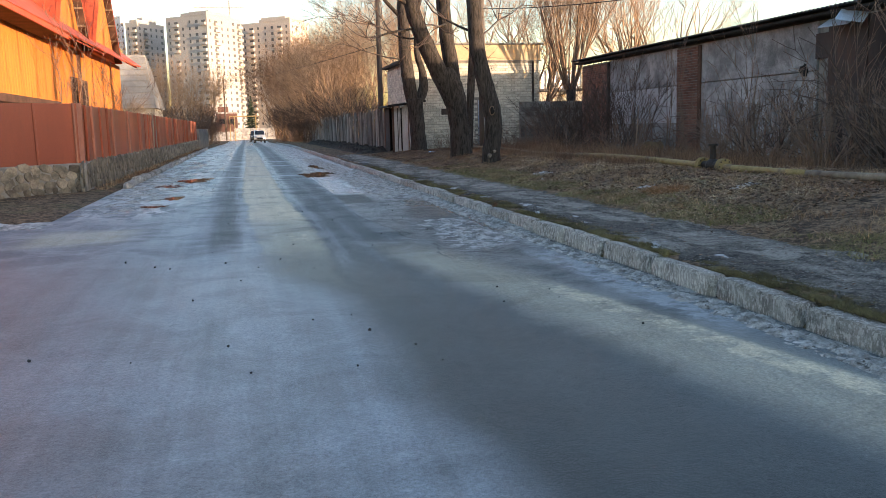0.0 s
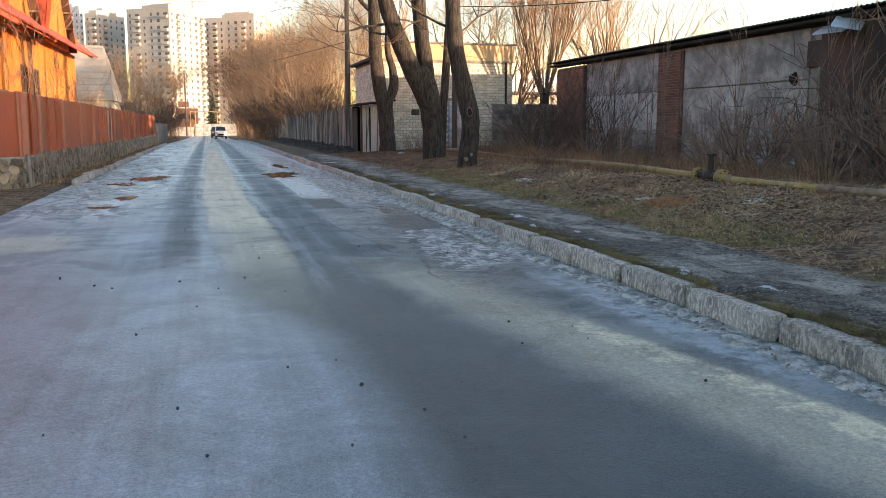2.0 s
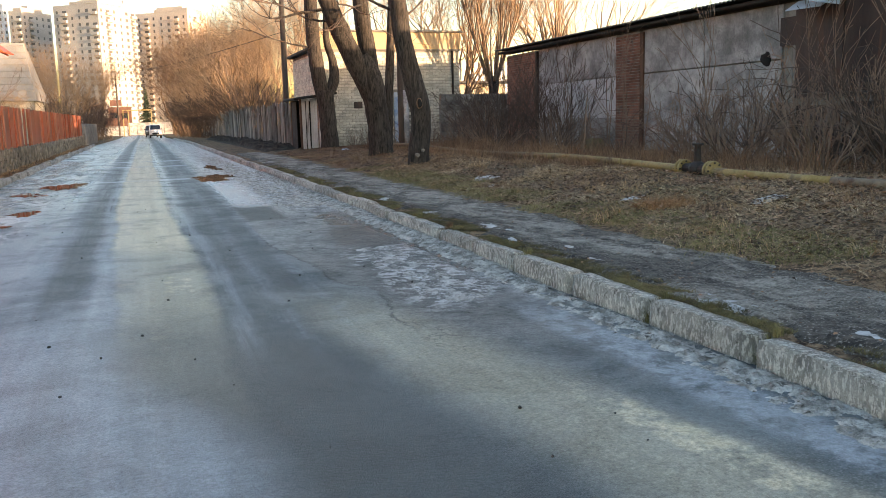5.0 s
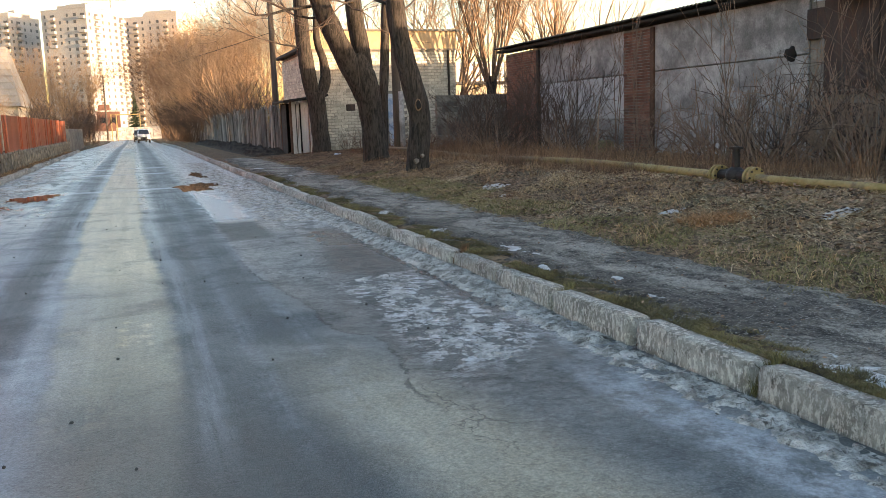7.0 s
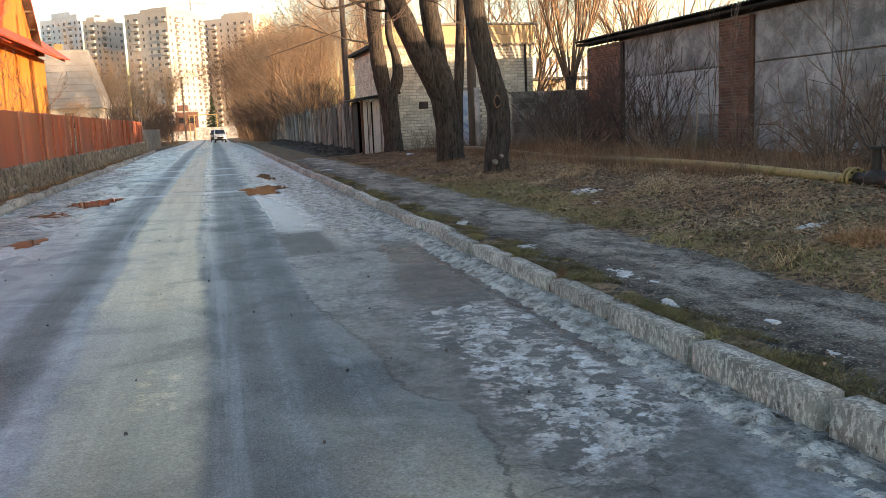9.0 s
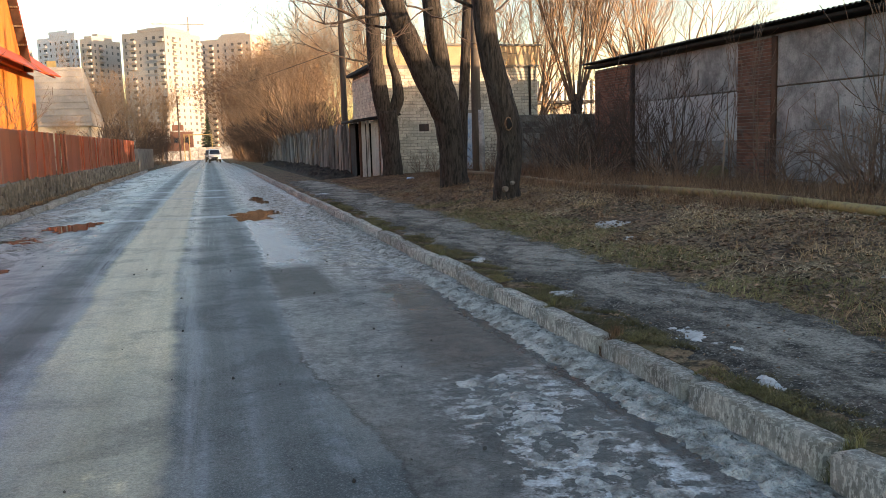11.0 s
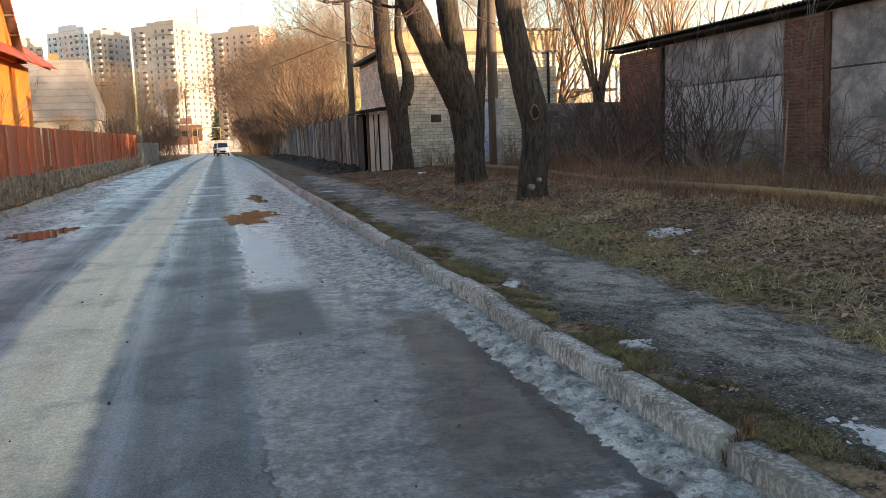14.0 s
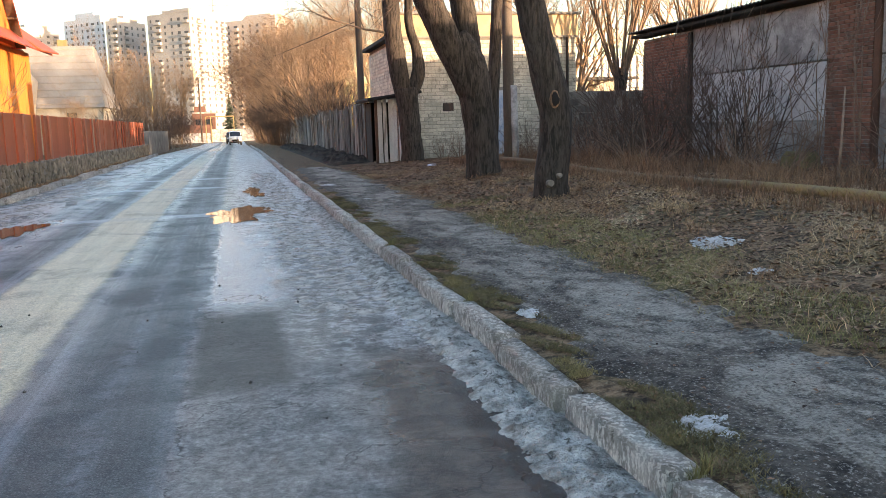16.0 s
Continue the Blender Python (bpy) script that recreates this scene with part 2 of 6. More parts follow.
    col = k.mix(mul(cr, 0.7), col, (0.022, 0.02, 0.018))
    rim = mul(between(k.math("SUBTRACT", xl, lip), -0.018, 0.006, 0.008), mul(between(y0, 4.0, 8.4, 0.4), k.step(rag, 0.38, 0.5)))
    col = k.mix(mul(rim, 0.8), col, (0.028, 0.025, 0.022))
    col = k.scale(col, add(add(0.3, mul(grain, 0.5)), add(mul(k.step(grit, 0.3, 0.7), 0.6), mul(k.step(clod, 0.3, 0.7), 0.3))))
    # gloss: water and ice smooth, silt dry
    wet = top(mul(k.step(blot, 0.34, 0.56), add(0.5, mul(k.step(y0, 8.0, 16.0), 0.4))), top(mul(film_sheen, 0.8), top(mul(damp, 0.6), mul(sheet, 1.0))))
    wet = top(mul(wet, inv(mul(silt, 0.9))), mul(mud, 0.35))
    wet = mul(wet, inv(mul(repair, 0.8)))
    wet = mul(wet, inv(mul(wheel, 0.75)))
    rough = k.fmix(wet, 0.6, 0.24)
    rough = k.fmix(ice, rough, 0.34)
    pool = mul(mud, mul(between(y0, 9.4, 10.9, 0.3), k.step(blot, 0.35, 0.5)))
    rough = k.fmix(top(pool, mul(melt, 0.6)), rough, 0.14)
    rough = add(rough, off(mid, 0.14))
    h = add(mul(grain, 0.5), add(mul(grit, 0.9), mul(mid, inv(mul(silt, 0.6)))))
    h = add(h, add(mul(ice, 1.6), mul(mul(add(crust, mul(clod, 0.5)), old), 2.4)))
    h = k.math("SUBTRACT", add(h, mul(old, -0.9)), mul(cr, 1.0))
    k.bump(h, 0.8, 0.009)
    return k.done(col, rough, 0.0, k.fmix(wet, 0.35, 0.6))


def ground_material():
    k = Nodes("leaf_litter_soil")
    sep = k.n("SeparateXYZ")
    k.put(sep.inputs[0], k.pos)
    a = k.noise(0.55, 5)
    b = k.noise(14, 5, 0.7)
    f = k.noise(70, 3)
    col = k.mix(k.step(b, 0.35, 0.65), (0.026, 0.016, 0.011), (0.28, 0.18, 0.107))
    col = k.mix(k.math("MULTIPLY", k.step(a, 0.5, 0.66), 0.6), col, (0.11, 0.105, 0.045))
    col = k.mix(k.math("MULTIPLY", k.step(f, 0.56, 0.66), 0.6), col, (0.36, 0.28, 0.18))
    col = k.mix(k.math("MULTIPLY", k.step(k.noise(3.2, 7, 0.72, warp=0.5), 0.5, 0.6), 0.75), col, (0.03, 0.021, 0.015))
    k.bump(k.math("ADD", b, k.math("MULTIPLY", f, 0.5)), 0.9, 0.04)
    return k.done(col, 0.92, 0.0, 0.2)


def bark_material(name, c1, c2):
    k = Nodes(name)
    v = k.stretch(k.pos, (1, 1, 0.16))
    r = k.noise(22, 6, 0.7, vec=v, warp=0.5)
    big = k.noise(1.6, 4)
    col = k.mix(k.step(r, 0.35, 0.65), c1, c2)
    col = k.scale(col, k.math("ADD", 0.6, k.math("MULTIPLY", big, 0.8)))
    k.bump(r, 0.9, 0.03)
    return k.done(col, 0.9, 0.0, 0.2)


def kerb_material():
    k = Nodes("kerb_concrete")
    a, b, c = k.noise(5, 6, 0.65), k.noise(34, 6, 0.75), k.noise(110, 3, 0.7)
    col = k.mix(k.step(a, 0.36, 0.64), (0.24, 0.222, 0.195), (0.44, 0.41, 0.36))
    fleck = k.noise(26, 6, 0.72, vec=k.stretch(k.pos, (1.6, 1.6, 0.7)))
    col = k.mix(k.math("MULTIPLY", k.step(fleck, 0.48, 0.57), 0.8), col, (0.72, 0.685, 0.62))
    col = k.mix(k.math("MULTIPLY", k.step(k.noise(13, 8, 0.78, warp=0.4), 0.57, 0.66), 0.8), col, (0.06, 0.053, 0.042))
    r = k.n("ObjectInfo").outputs["Random"]
    col = k.scale(col, k.math("ADD", 0.78, k.math("MULTIPLY", r, 0.4)))
    col = k.scale(col, k.math("ADD", 0.5, k.math("MULTIPLY", c, 1.0)))
    k.bump(k.math("ADD", b, k.math("MULTIPLY", c, 0.6)), 1.0, 0.03)
    return k.done(col, 0.9, 0.0, 0.25)


def path_material():
    k = Nodes("worn_path_asphalt")
    worn = k.noise(1.0, 8, 0.66, vec=k.stretch(k.pos, (1.9, 0.75, 1)), warp=0.5)
    mid, g, f = k.noise(11, 6, 0.7), k.noise(55, 4, 0.7), k.noise(160, 2)
    sep = k.n("SeparateXYZ")
    k.put(sep.inputs[0], k.pos)
    xw = k.math("ADD", sep.outputs[0], k.math("MULTIPLY", k.math("SUBTRACT", worn, 0.5), 2.2))
    trod = k.math("MULTIPLY", k.band(xw, 3.6, 4.4, 0.25), k.math("ADD", 0.3, k.math("MULTIPLY", k.step(k.noise(1.9, 8, 0.72), 0.42, 0.54), 0.7)))
    col = k.mix(k.step(mid, 0.35, 0.65), (0.018, 0.015, 0.013), (0.115, 0.10, 0.083))
    bare = k.step(k.noise(1.0, 7, 0.68, vec=k.stretch(k.pos, (1.5, 0.9, 1)), warp=0.6), 0.44, 0.54)
    trod = k.math("MULTIPLY", trod, k.math("ADD", 0.12, k.math("MULTIPLY", bare, 0.88)))
    w = k.math("MULTIPLY", k.math("MAXIMUM", trod, k.math("MULTIPLY", k.step(worn, 0.52, 0.6), 0.7)), k.math("ADD", 0.5, k.math("MULTIPLY", k.step(mid, 0.3, 0.6), 0.5)))
    col = k.mix(w, col, k.mix(k.step(g, 0.38, 0.62), (0.23, 0.212, 0.182), (0.46, 0.425, 0.365)))
    col = k.mix(k.math("MULTIPLY", k.step(g, 0.56, 0.62), 0.8), col, (0.36, 0.335, 0.30))
    col = k.mix(k.math("MULTIPLY", k.math("SUBTRACT", 1.0, k.step(g, 0.34, 0.42)), 0.7), col, (0.016, 0.014, 0.012))
    col = k.scale(col, k.math("ADD", 0.6, k.math("MULTIPLY", f, 0.8)))
    k.bump(k.math("ADD", g, k.math("MULTIPLY", mid, 1.3)), 1.0, 0.03)
    return k.done(col, 0.82, 0.0, 0.3)


def pipe_material():
    k = Nodes("yellow_pipe_paint")
    sep = k.n("SeparateXYZ")
    k.put(sep.inputs[0], k.pos)
    n, g = k.noise(3, 8, 0.7), k.noise(45, 4, 0.7)
    col = k.mix(k.step(n, 0.35, 0.65), (0.20, 0.14, 0.05), (0.36, 0.265, 0.115))
    worn = k.math("ADD", k.math("MULTIPLY", k.step(sep.outputs[1], 10.5, 18.0), 0.22), n)
    col = k.mix(k.math("MULTIPLY", k.step(worn, 0.5, 0.66), 0.85), col, (0.115, 0.078, 0.05))
    col = k.mix(k.math("MULTIPLY", k.step(g, 0.6, 0.7), 0.7), col, (0.07, 0.045, 0.03))
    col = k.scale(col, k.math("ADD", 0.6, k.math("MULTIPLY", g, 0.8)))
    k.bump(g, 0.5, 0.006)
    return k.done(col, 0.75, 0.0, 0.3)


ROAD = road_material()
SOIL = ground_material()
BARK = bark_material("bark", (0.016, 0.0135, 0.0115), (0.07, 0.058, 0.049))
PALE_BARK = bark_material("pale_bark", (0.12, 0.08, 0.053), (0.28, 0.195, 0.13))
BROWN_BARK = bark_material("brown_bark", (0.10, 0.062, 0.04), (0.25, 0.165, 0.105))
# kept dark, as shade on the far trees' lower part is put into this colour
BROWN_TWIG = surface("brown_twig_bark", (0.12, 0.072, 0.045), (0.22, 0.14, 0.09), 2, 30, 0.85, 0)
TWIG = surface("twig_bark", (0.27, 0.175, 0.108), (0.39, 0.265, 0.17), 2, 30, 0.85, 0)
DARK_TWIG = surface("dark_twig_bark", (0.05, 0.035, 0.028), (0.115, 0.08, 0.062), 2, 30, 0.85, 0)
STEM = surface("dry_stem", (0.14, 0.095, 0.07), (0.27, 0.185, 0.135), 2, 30, 0.85, 0)
RED_STEM = surface("reddish_stem", (0.085, 0.05, 0.036), (0.17, 0.105, 0.075), 2, 30, 0.85, 0)
GRASS = surface("dead_grass", (0.17, 0.088, 0.048), (0.48, 0.325, 0.18), 1.1, 20, 0.9, 0, island=0.7)
RED_GRASS = surface("reddish_dead_grass", (0.10, 0.055, 0.034), (0.25, 0.148, 0.085), 0.8, 20, 0.9, 0, island=0.6)
RUST_GRASS = surface("rusty_dry_grass", (0.24, 0.115, 0.05), (0.42, 0.23, 0.115), 1.5, 20, 0.9, 0, island=0.4)
FADED = surface("faded_green_grass", (0.115, 0.105, 0.042), (0.27, 0.235, 0.105), 1.5, 20, 0.9, 0, island=0.5)
MOSS = surface("green_moss_grass", (0.07, 0.062, 0.027), (0.18, 0.145, 0.07), 1.5, 20, 0.9, 0, island=0.4)
MOSS_BRIGHT = surface("yellow_green_moss", (0.10, 0.086, 0.036), (0.205, 0.168, 0.075), 1.5, 20, 0.9, 0, island=0.5)
STRAW = surface("pale_straw", (0.24, 0.165, 0.098), (0.56, 0.43, 0.27), 0.9, 20, 0.9, 0, island=0.6)
LEAF = surface("fallen_leaf", (0.08, 0.045, 0.029), (0.29, 0.18, 0.115), 2, 20, 0.85, 0, island=0.8)
KERB = kerb_material()
PATH_ASPHALT = path_material()
ICE = surface("dirty_ice", (0.16, 0.148, 0.128), (0.64, 0.62, 0.575), 9, 70, 0.6, 1.0, 0.03, spec=0.3, stain=(0.07, 0.062, 0.05))
PALE_ICE = surface("pale_ice", (0.13, 0.125, 0.115), (0.62, 0.61, 0.59), 8, 60, 0.45, 1.0, 0.03, spec=0.4, stain=(0.075, 0.066, 0.056))
SNOW = surface("old_snow", (0.34, 0.335, 0.33), (0.56, 0.555, 0.55), 9, 60, 0.65, 0.8, 0.014, stain=(0.24, 0.23, 0.215))
CONCRETE = surface("grey_concrete_panel", (0.15, 0.147, 0.144), (0.42, 0.405, 0.395), 1.5, 26, 0.9, 0.8, 0.02, vary=0.12, stain=(0.2, 0.196, 0.192))
PALE_PAINT = surface("pale_blue_paint", (0.43, 0.425, 0.43), (0.56, 0.555, 0.555), 1.5, 30, 0.75, 0.3, 0.008, stain=(0.30, 0.29, 0.29))
RED_BRICK = surface("red_brick", (0.17, 0.085, 0.06), (0.27, 0.13, 0.09), 1.3, 40, 0.9, 0.6, 0.008, vary=0.28, island=0.28, stain=(0.14, 0.115, 0.1))
WHITE_BRICK = surface("cream_silicate_brick", (0.45, 0.41, 0.33), (0.61, 0.56, 0.46), 2, 40, 0.9, 0.5, 0.006, vary=0.18, island=0.18, stain=(0.31, 0.275, 0.225))
MORTAR = surface("mortar", (0.16, 0.15, 0.13), (0.27, 0.25, 0.22), 3, 60, 0.95, 0.5, 0.006)
RENDERED = surface("yellowish_render", (0.42, 0.31, 0.185), (0.52, 0.39, 0.24), 1.4, 40, 0.9, 0.3, 0.006, stain=(0.3, 0.235, 0.15))
BLOCK = surface("rough_grey_block", (0.10, 0.092, 0.082), (0.21, 0.195, 0.175), 2, 25, 0.95, 0.9, 0.02, vary=0.3, island=0.3)
STONE = surface("field_stone", (0.10, 0.084, 0.062), (0.27, 0.225, 0.165), 4, 35, 0.9, 0.8, 0.015, vary=0.3, island=0.35)
RUST = surface("rusty_dark_sheet", (0.022, 0.018, 0.018), (0.06, 0.042, 0.036), 1.2, 30, 0.65, 0.4, 0.008, metal=0.3, stain=(0.10, 0.05, 0.03), streak=True)
ZINC = surface("zinc_sheet", (0.42, 0.46, 0.5), (0.6, 0.64, 0.68), 2, 30, 0.5, 0.3, 0.005, metal=0.4)
SLATE = surface("asbestos_roof_sheet", (0.05, 0.048, 0.046), (0.11, 0.105, 0.1), 1.2, 30, 0.9, 0.5, 0.01)
BLACK = surface("tarred_edge", (0.015, 0.014, 0.013), (0.035, 0.032, 0.03), 2, 30, 0.9, 0.4, 0.01)
FENCE = surface("red_brown_fence_paint", (0.29, 0.07, 0.033), (0.37, 0.092, 0.042), 1.2, 60, 0.4, 0.12, 0.003, vary=0.22, spec=0.5, stain=(0.27, 0.078, 0.042), streak=True)
FENCE_POST = surface("faded_fence_post_paint", (0.33, 0.13, 0.08), (0.38, 0.155, 0.1), 1.2, 60, 0.45, 0.12, 0.003, spec=0.5)
ORANGE = surface("orange_wall_paint", (0.52, 0.17, 0.025), (0.60, 0.205, 0.034), 0.8, 40, 0.75, 0.2, 0.006, stain=(0.42, 0.125, 0.02), streak=True)
RED_ROOF = surface("red_metal_roof", (0.40, 0.07, 0.028), (0.50, 0.105, 0.043), 0.9, 40, 0.6, 0.15, 0.004, spec=0.25, stain=(0.34, 0.065, 0.028))
BROWN_WOOD = surface("dark_brown_timber", (0.06, 0.03, 0.02), (0.13, 0.065, 0.04), 1.5, 35, 0.8, 0.4, 0.008)
GREY_WOOD = surface("weathered_grey_board", (0.05, 0.046, 0.042), (0.25, 0.232, 0.212), 2.6, 45, 0.9, 0.6, 0.008, vary=0.55, stain=(0.045, 0.04, 0.036), streak=True)
WHITE_WOOD = surface("peeling_white_board", (0.36, 0.34, 0.32), (0.52, 0.50, 0.47), 2, 45, 0.85, 0.5, 0.006, vary=0.1, stain=(0.2, 0.17, 0.15), streak=True)
POLE_WOOD = surface("grey_pole_timber", (0.055, 0.046, 0.038), (0.13, 0.108, 0.09), 2, 30, 0.9, 0.6, 0.01, streak=True)
PIPE = pipe_material()
OLD_PIPE = surface("rusty_bare_pipe", (0.10, 0.072, 0.05), (0.26, 0.205, 0.14), 2.5, 30, 0.8, 0.6, 0.008, stain=(0.07, 0.04, 0.025))
IRON = surface("black_iron", (0.02, 0.018, 0.017), (0.05, 0.04, 0.035), 3, 30, 0.6, 0.4, 0.006, metal=0.5)
YELLOW = surface("yellow_gas_pipe_paint", (0.24, 0.17, 0.07), (0.29, 0.22, 0.10), 2, 30, 0.5, 0.1)
TOWER = surface("tower_panel", (0.37, 0.345, 0.32), (0.43, 0.405, 0.375), 0.05, 3, 0.9, 0, vary=0.05)
TOWER_TAN = surface("tan_tower_panel", (0.46, 0.395, 0.34), (0.54, 0.47, 0.40), 0.05, 3, 0.9, 0)
GREY_TOWER = surface("grey_tower_panel", (0.58, 0.60, 0.63), (0.66, 0.68, 0.71), 0.05, 3, 0.9, 0)
PALE_RENDER = surface("pale_house_render", (0.42, 0.37, 0.29), (0.48, 0.43, 0.35), 0.6, 15, 0.9, 0.2)
PALE_ROOF = surface("pale_slate_roof", (0.30, 0.268, 0.232), (0.38, 0.345, 0.30), 0.8, 15, 0.95, 0.4, spec=0.1)
PLAIN_RED = surface("red_brick_far", (0.10, 0.05, 0.038), (0.15, 0.078, 0.058), 1, 12, 0.9, 0.3)
CAR_WHITE = surface("white_car_paint", (0.72, 0.73, 0.74), (0.78, 0.78, 0.79), 1, 30, 0.3, 0, spec=0.5)
CAR_DARK = surface("dark_car_paint", (0.03, 0.032, 0.036), (0.05, 0.05, 0.055), 1, 30, 0.3, 0, spec=0.5)
RUBBER = surface("rubber", (0.015, 0.015, 0.015), (0.03, 0.03, 0.03), 4, 40, 0.85, 0.2)
# near black paints the deep shade inside the holes and the shed
HOLE = surface("dark_interior", (0.008, 0.007, 0.006), (0.015, 0.013, 0.012), 2, 10, 0.95, 0)
PEBBLE = surface("dark_pebble", (0.03, 0.03, 0.03), (0.08, 0.075, 0.07), 5, 40, 0.9, 0.3, vary=0.3)
LITTER = surface("bluish_plastic", (0.45, 0.58, 0.75), (0.6, 0.7, 0.82), 8, 40, 0.4, 0.2)
CUT_WOOD = surface("pale_cut_wood", (0.10, 0.085, 0.07), (0.26, 0.22, 0.18), 8, 60, 0.85, 0.3)
GRAFFITI = surface("blue_graffiti_paint", (0.20, 0.28, 0.42), (0.46, 0.48, 0.5), 3.5, 30, 0.8, 0.2)


def glass_material(name, tint, rough):
    k = Nodes(name)
    return k.done(tint, rough, 0.0, 0.7)


GLASS = glass_material("dark_window_glass", (0.02, 0.024, 0.03), 0.08)
# greyer than the near glass: distance haze put into the colour
HAZED_GLASS = glass_material("hazed_window_glass", (0.075, 0.073, 0.072), 0.6)
LAMP_GLASS = glass_material("lamp_glass", (0.55, 0.56, 0.58), 0.15)


def water_material():
    k = Nodes("puddle_water")
    col = k.mix(k.noise(3, 3), (0.10, 0.062, 0.04), (0.065, 0.045, 0.033))
    k.bump(k.noise(6, 2), 0.03, 0.004)
    return k.done(col, 0.03, 0.0, 0.5)


WATER = water_material()

# ---- mesh helpers ----


def obj(name, verts, faces, material, smooth=False):
    me = bpy.data.meshes.new(name)
    me.from_pydata([tuple(v) for v in verts], [], [tuple(int(i) for i in f) for f in faces])
    me.materials.append(material)
    if smooth:
        me.polygons.foreach_set("use_smooth", [True] * len(me.polygons))
    me.update()
    return new(name, me)


def part(name, bm, material, parent, label=""):
    """Links a bmesh as one mesh object under a thing or a part."""
    me = bpy.data.meshes.new(name)
    bm.to_mesh(me)
    bm.free()
    me.materials.append(material)
    ob = new(name, me)
    ob.parent = parent
    if label:
        tagged(ob, label)
    return ob


def child(ob, parent, label=""):
    ob.parent = parent
    if label:
        tagged(ob, label)
    return ob


def thing(name, label, category, group="", kind="", at=(0, 0, 0)):
    e = new(name)
    e.empty_display_size = 0.2
    e.location = at
    return tagged(e, label, category, group, kind)


def box(bm, x0, x1, y0, y1, z0, z1, bevel=0.0, m=None):
    """A bevelled box between limits."""
    mat4 = Matrix.Translation(((x0 + x1) / 2, (y0 + y1) / 2, (z0 + z1) / 2)) @ Matrix.Diagonal((abs(x1 - x0), abs(y1 - y0), abs(z1 - z0), 1))
    r = bmesh.ops.create_cube(bm, size=1.0, matrix=(m @ mat4) if m else mat4)
    if bevel:
        es = list({e for v in r["verts"] for e in v.link_edges})
        bmesh.ops.bevel(bm, geom=es, offset=bevel, segments=1, affect="EDGES")
    return bm


def boxpart(name, lim, material, parent, bevel=0.0, label="", m=None):
    return part(name, box(bmesh.new(), *lim, bevel=bevel, m=m), material, parent, label)


def tubes(segs, sides):
    """Vertices and faces of tapered tubes; segs rows of p0, p1, r0, r1."""
    s = np.asarray(segs, float)
    p0, p1, r0, r1 = s[:, 0:3], s[:, 3:6], s[:, 6], s[:, 7]
    d = p1 - p0
    d /= np.maximum(np.linalg.norm(d, axis=1, keepdims=True), 1e-9)
    ref = np.where(np.abs(d[:, 2:3]) < 0.9, np.array([[0, 0, 1.0]]), np.array([[1.0, 0, 0]]))
    u = np.cross(d, ref)
    u /= np.linalg.norm(u, axis=1, keepdims=True)
    w = np.cross(d, u)
    a = np.arange(sides) * 2 * math.pi / sides
    ring = u[:, None, :] * np.cos(a)[None, :, None] + w[:, None, :] * np.sin(a)[None, :, None]
    v = np.concatenate([p0[:, None, :] + ring * r0[:, None, None], p1[:, None, :] + ring * r1[:, None, None]], 1).reshape(-1, 3)
    base = np.arange(len(s))[:, None] * 2 * sides
    i = np.arange(sides)
    j = (i + 1) % sides
    quad = np.stack([i, j, j + sides, i + sides], 1)
    f = (base[:, :, None] + quad[None]).reshape(-1, 4)
    return v, f


def fast_mesh(name, v, f, material, smooth=True):
    """A mesh of equal polygons from arrays."""
    me = bpy.data.meshes.new(name)
    n = f.shape[1]
    me.vertices.add(len(v))
    me.vertices.foreach_set("co", np.ascontiguousarray(v, np.float32).ravel())
    me.loops.add(f.size)
    me.loops.foreach_set("vertex_index", np.ascontiguousarray(f, np.int32).ravel())
    me.polygons.add(len(f))
    me.polygons.foreach_set("loop_start", np.arange(len(f), dtype=np.int32) * n)
    me.polygons.foreach_set("use_smooth", np.full(len(f), smooth))
    me.materials.append(material)
    me.update(calc_edges=True)
    return me


def sweep(name, points, radii, sides, material, wobble=0.0, seed=0):
    """One bent, tapered, closed tube along points."""
    rng = random.Random(seed)
    vs, fs = [], []
    pts = [Vector(p) for p in points]
    for i, p in enumerate(pts):
        d = (pts[min(i + 1, len(pts) - 1)] - pts[max(i - 1, 0)]).normalized()
        u = d.cross(Vector((0, 1, 0.01)) if abs(d.y) < 0.9 else Vector((1, 0, 0))).normalized()
        w = d.cross(u)
        for s in range(sides):
            a = 2 * math.pi * s / sides
            r = radii[i] * (1 + wobble * (rng.random() - 0.5))
            vs.append(p + u * (r * math.cos(a)) + w * (r * math.sin(a)))
    for i in range(len(pts) - 1):
        for s in range(sides):
            t = (s + 1) % sides
            fs.append((i * sides + s, i * sides + t, (i + 1) * sides + t, (i + 1) * sides + s))
    fs.append(tuple(range(sides))[::-1])
    fs.append(tuple(range((len(pts) - 1) * sides, len(pts) * sides)))
    return obj(name, vs, fs, material, True)


def dip(y):
    """Fall of the street towards its far end."""
    return -0.0075 * np.clip(np.asarray(y, float) - 60, 0, 65)


def height(x, y):
    """Height of the ground beside the road."""
    side = np.interp(x, [-60, -14, -4.2, -3.3, -3.2, -3.1, 2.95, 3.1, 3.3, 4.45, 5.6, 6.4, 8.0, 10.5, 13, 60],
                     [0.0, 0.0, 0.05, 0.01, 0.0, -0.08, -0.08, 0.1, 0.125, 0.135, 0.26, 0.38, 0.42, 0.36, 0.28, 0.2])
    fall = np.interp(y, [-20, 2, 20, 27, 36, 80], [1, 1, 1, 0.72, 0.5, 0.4])
    z = np.where(x > 4.45, 0.135 + (side - 0.135) * fall, side)
    yard = np.where((x < -3.1) & (y < 9.3), -0.08, z)
    return yard + dip(y)


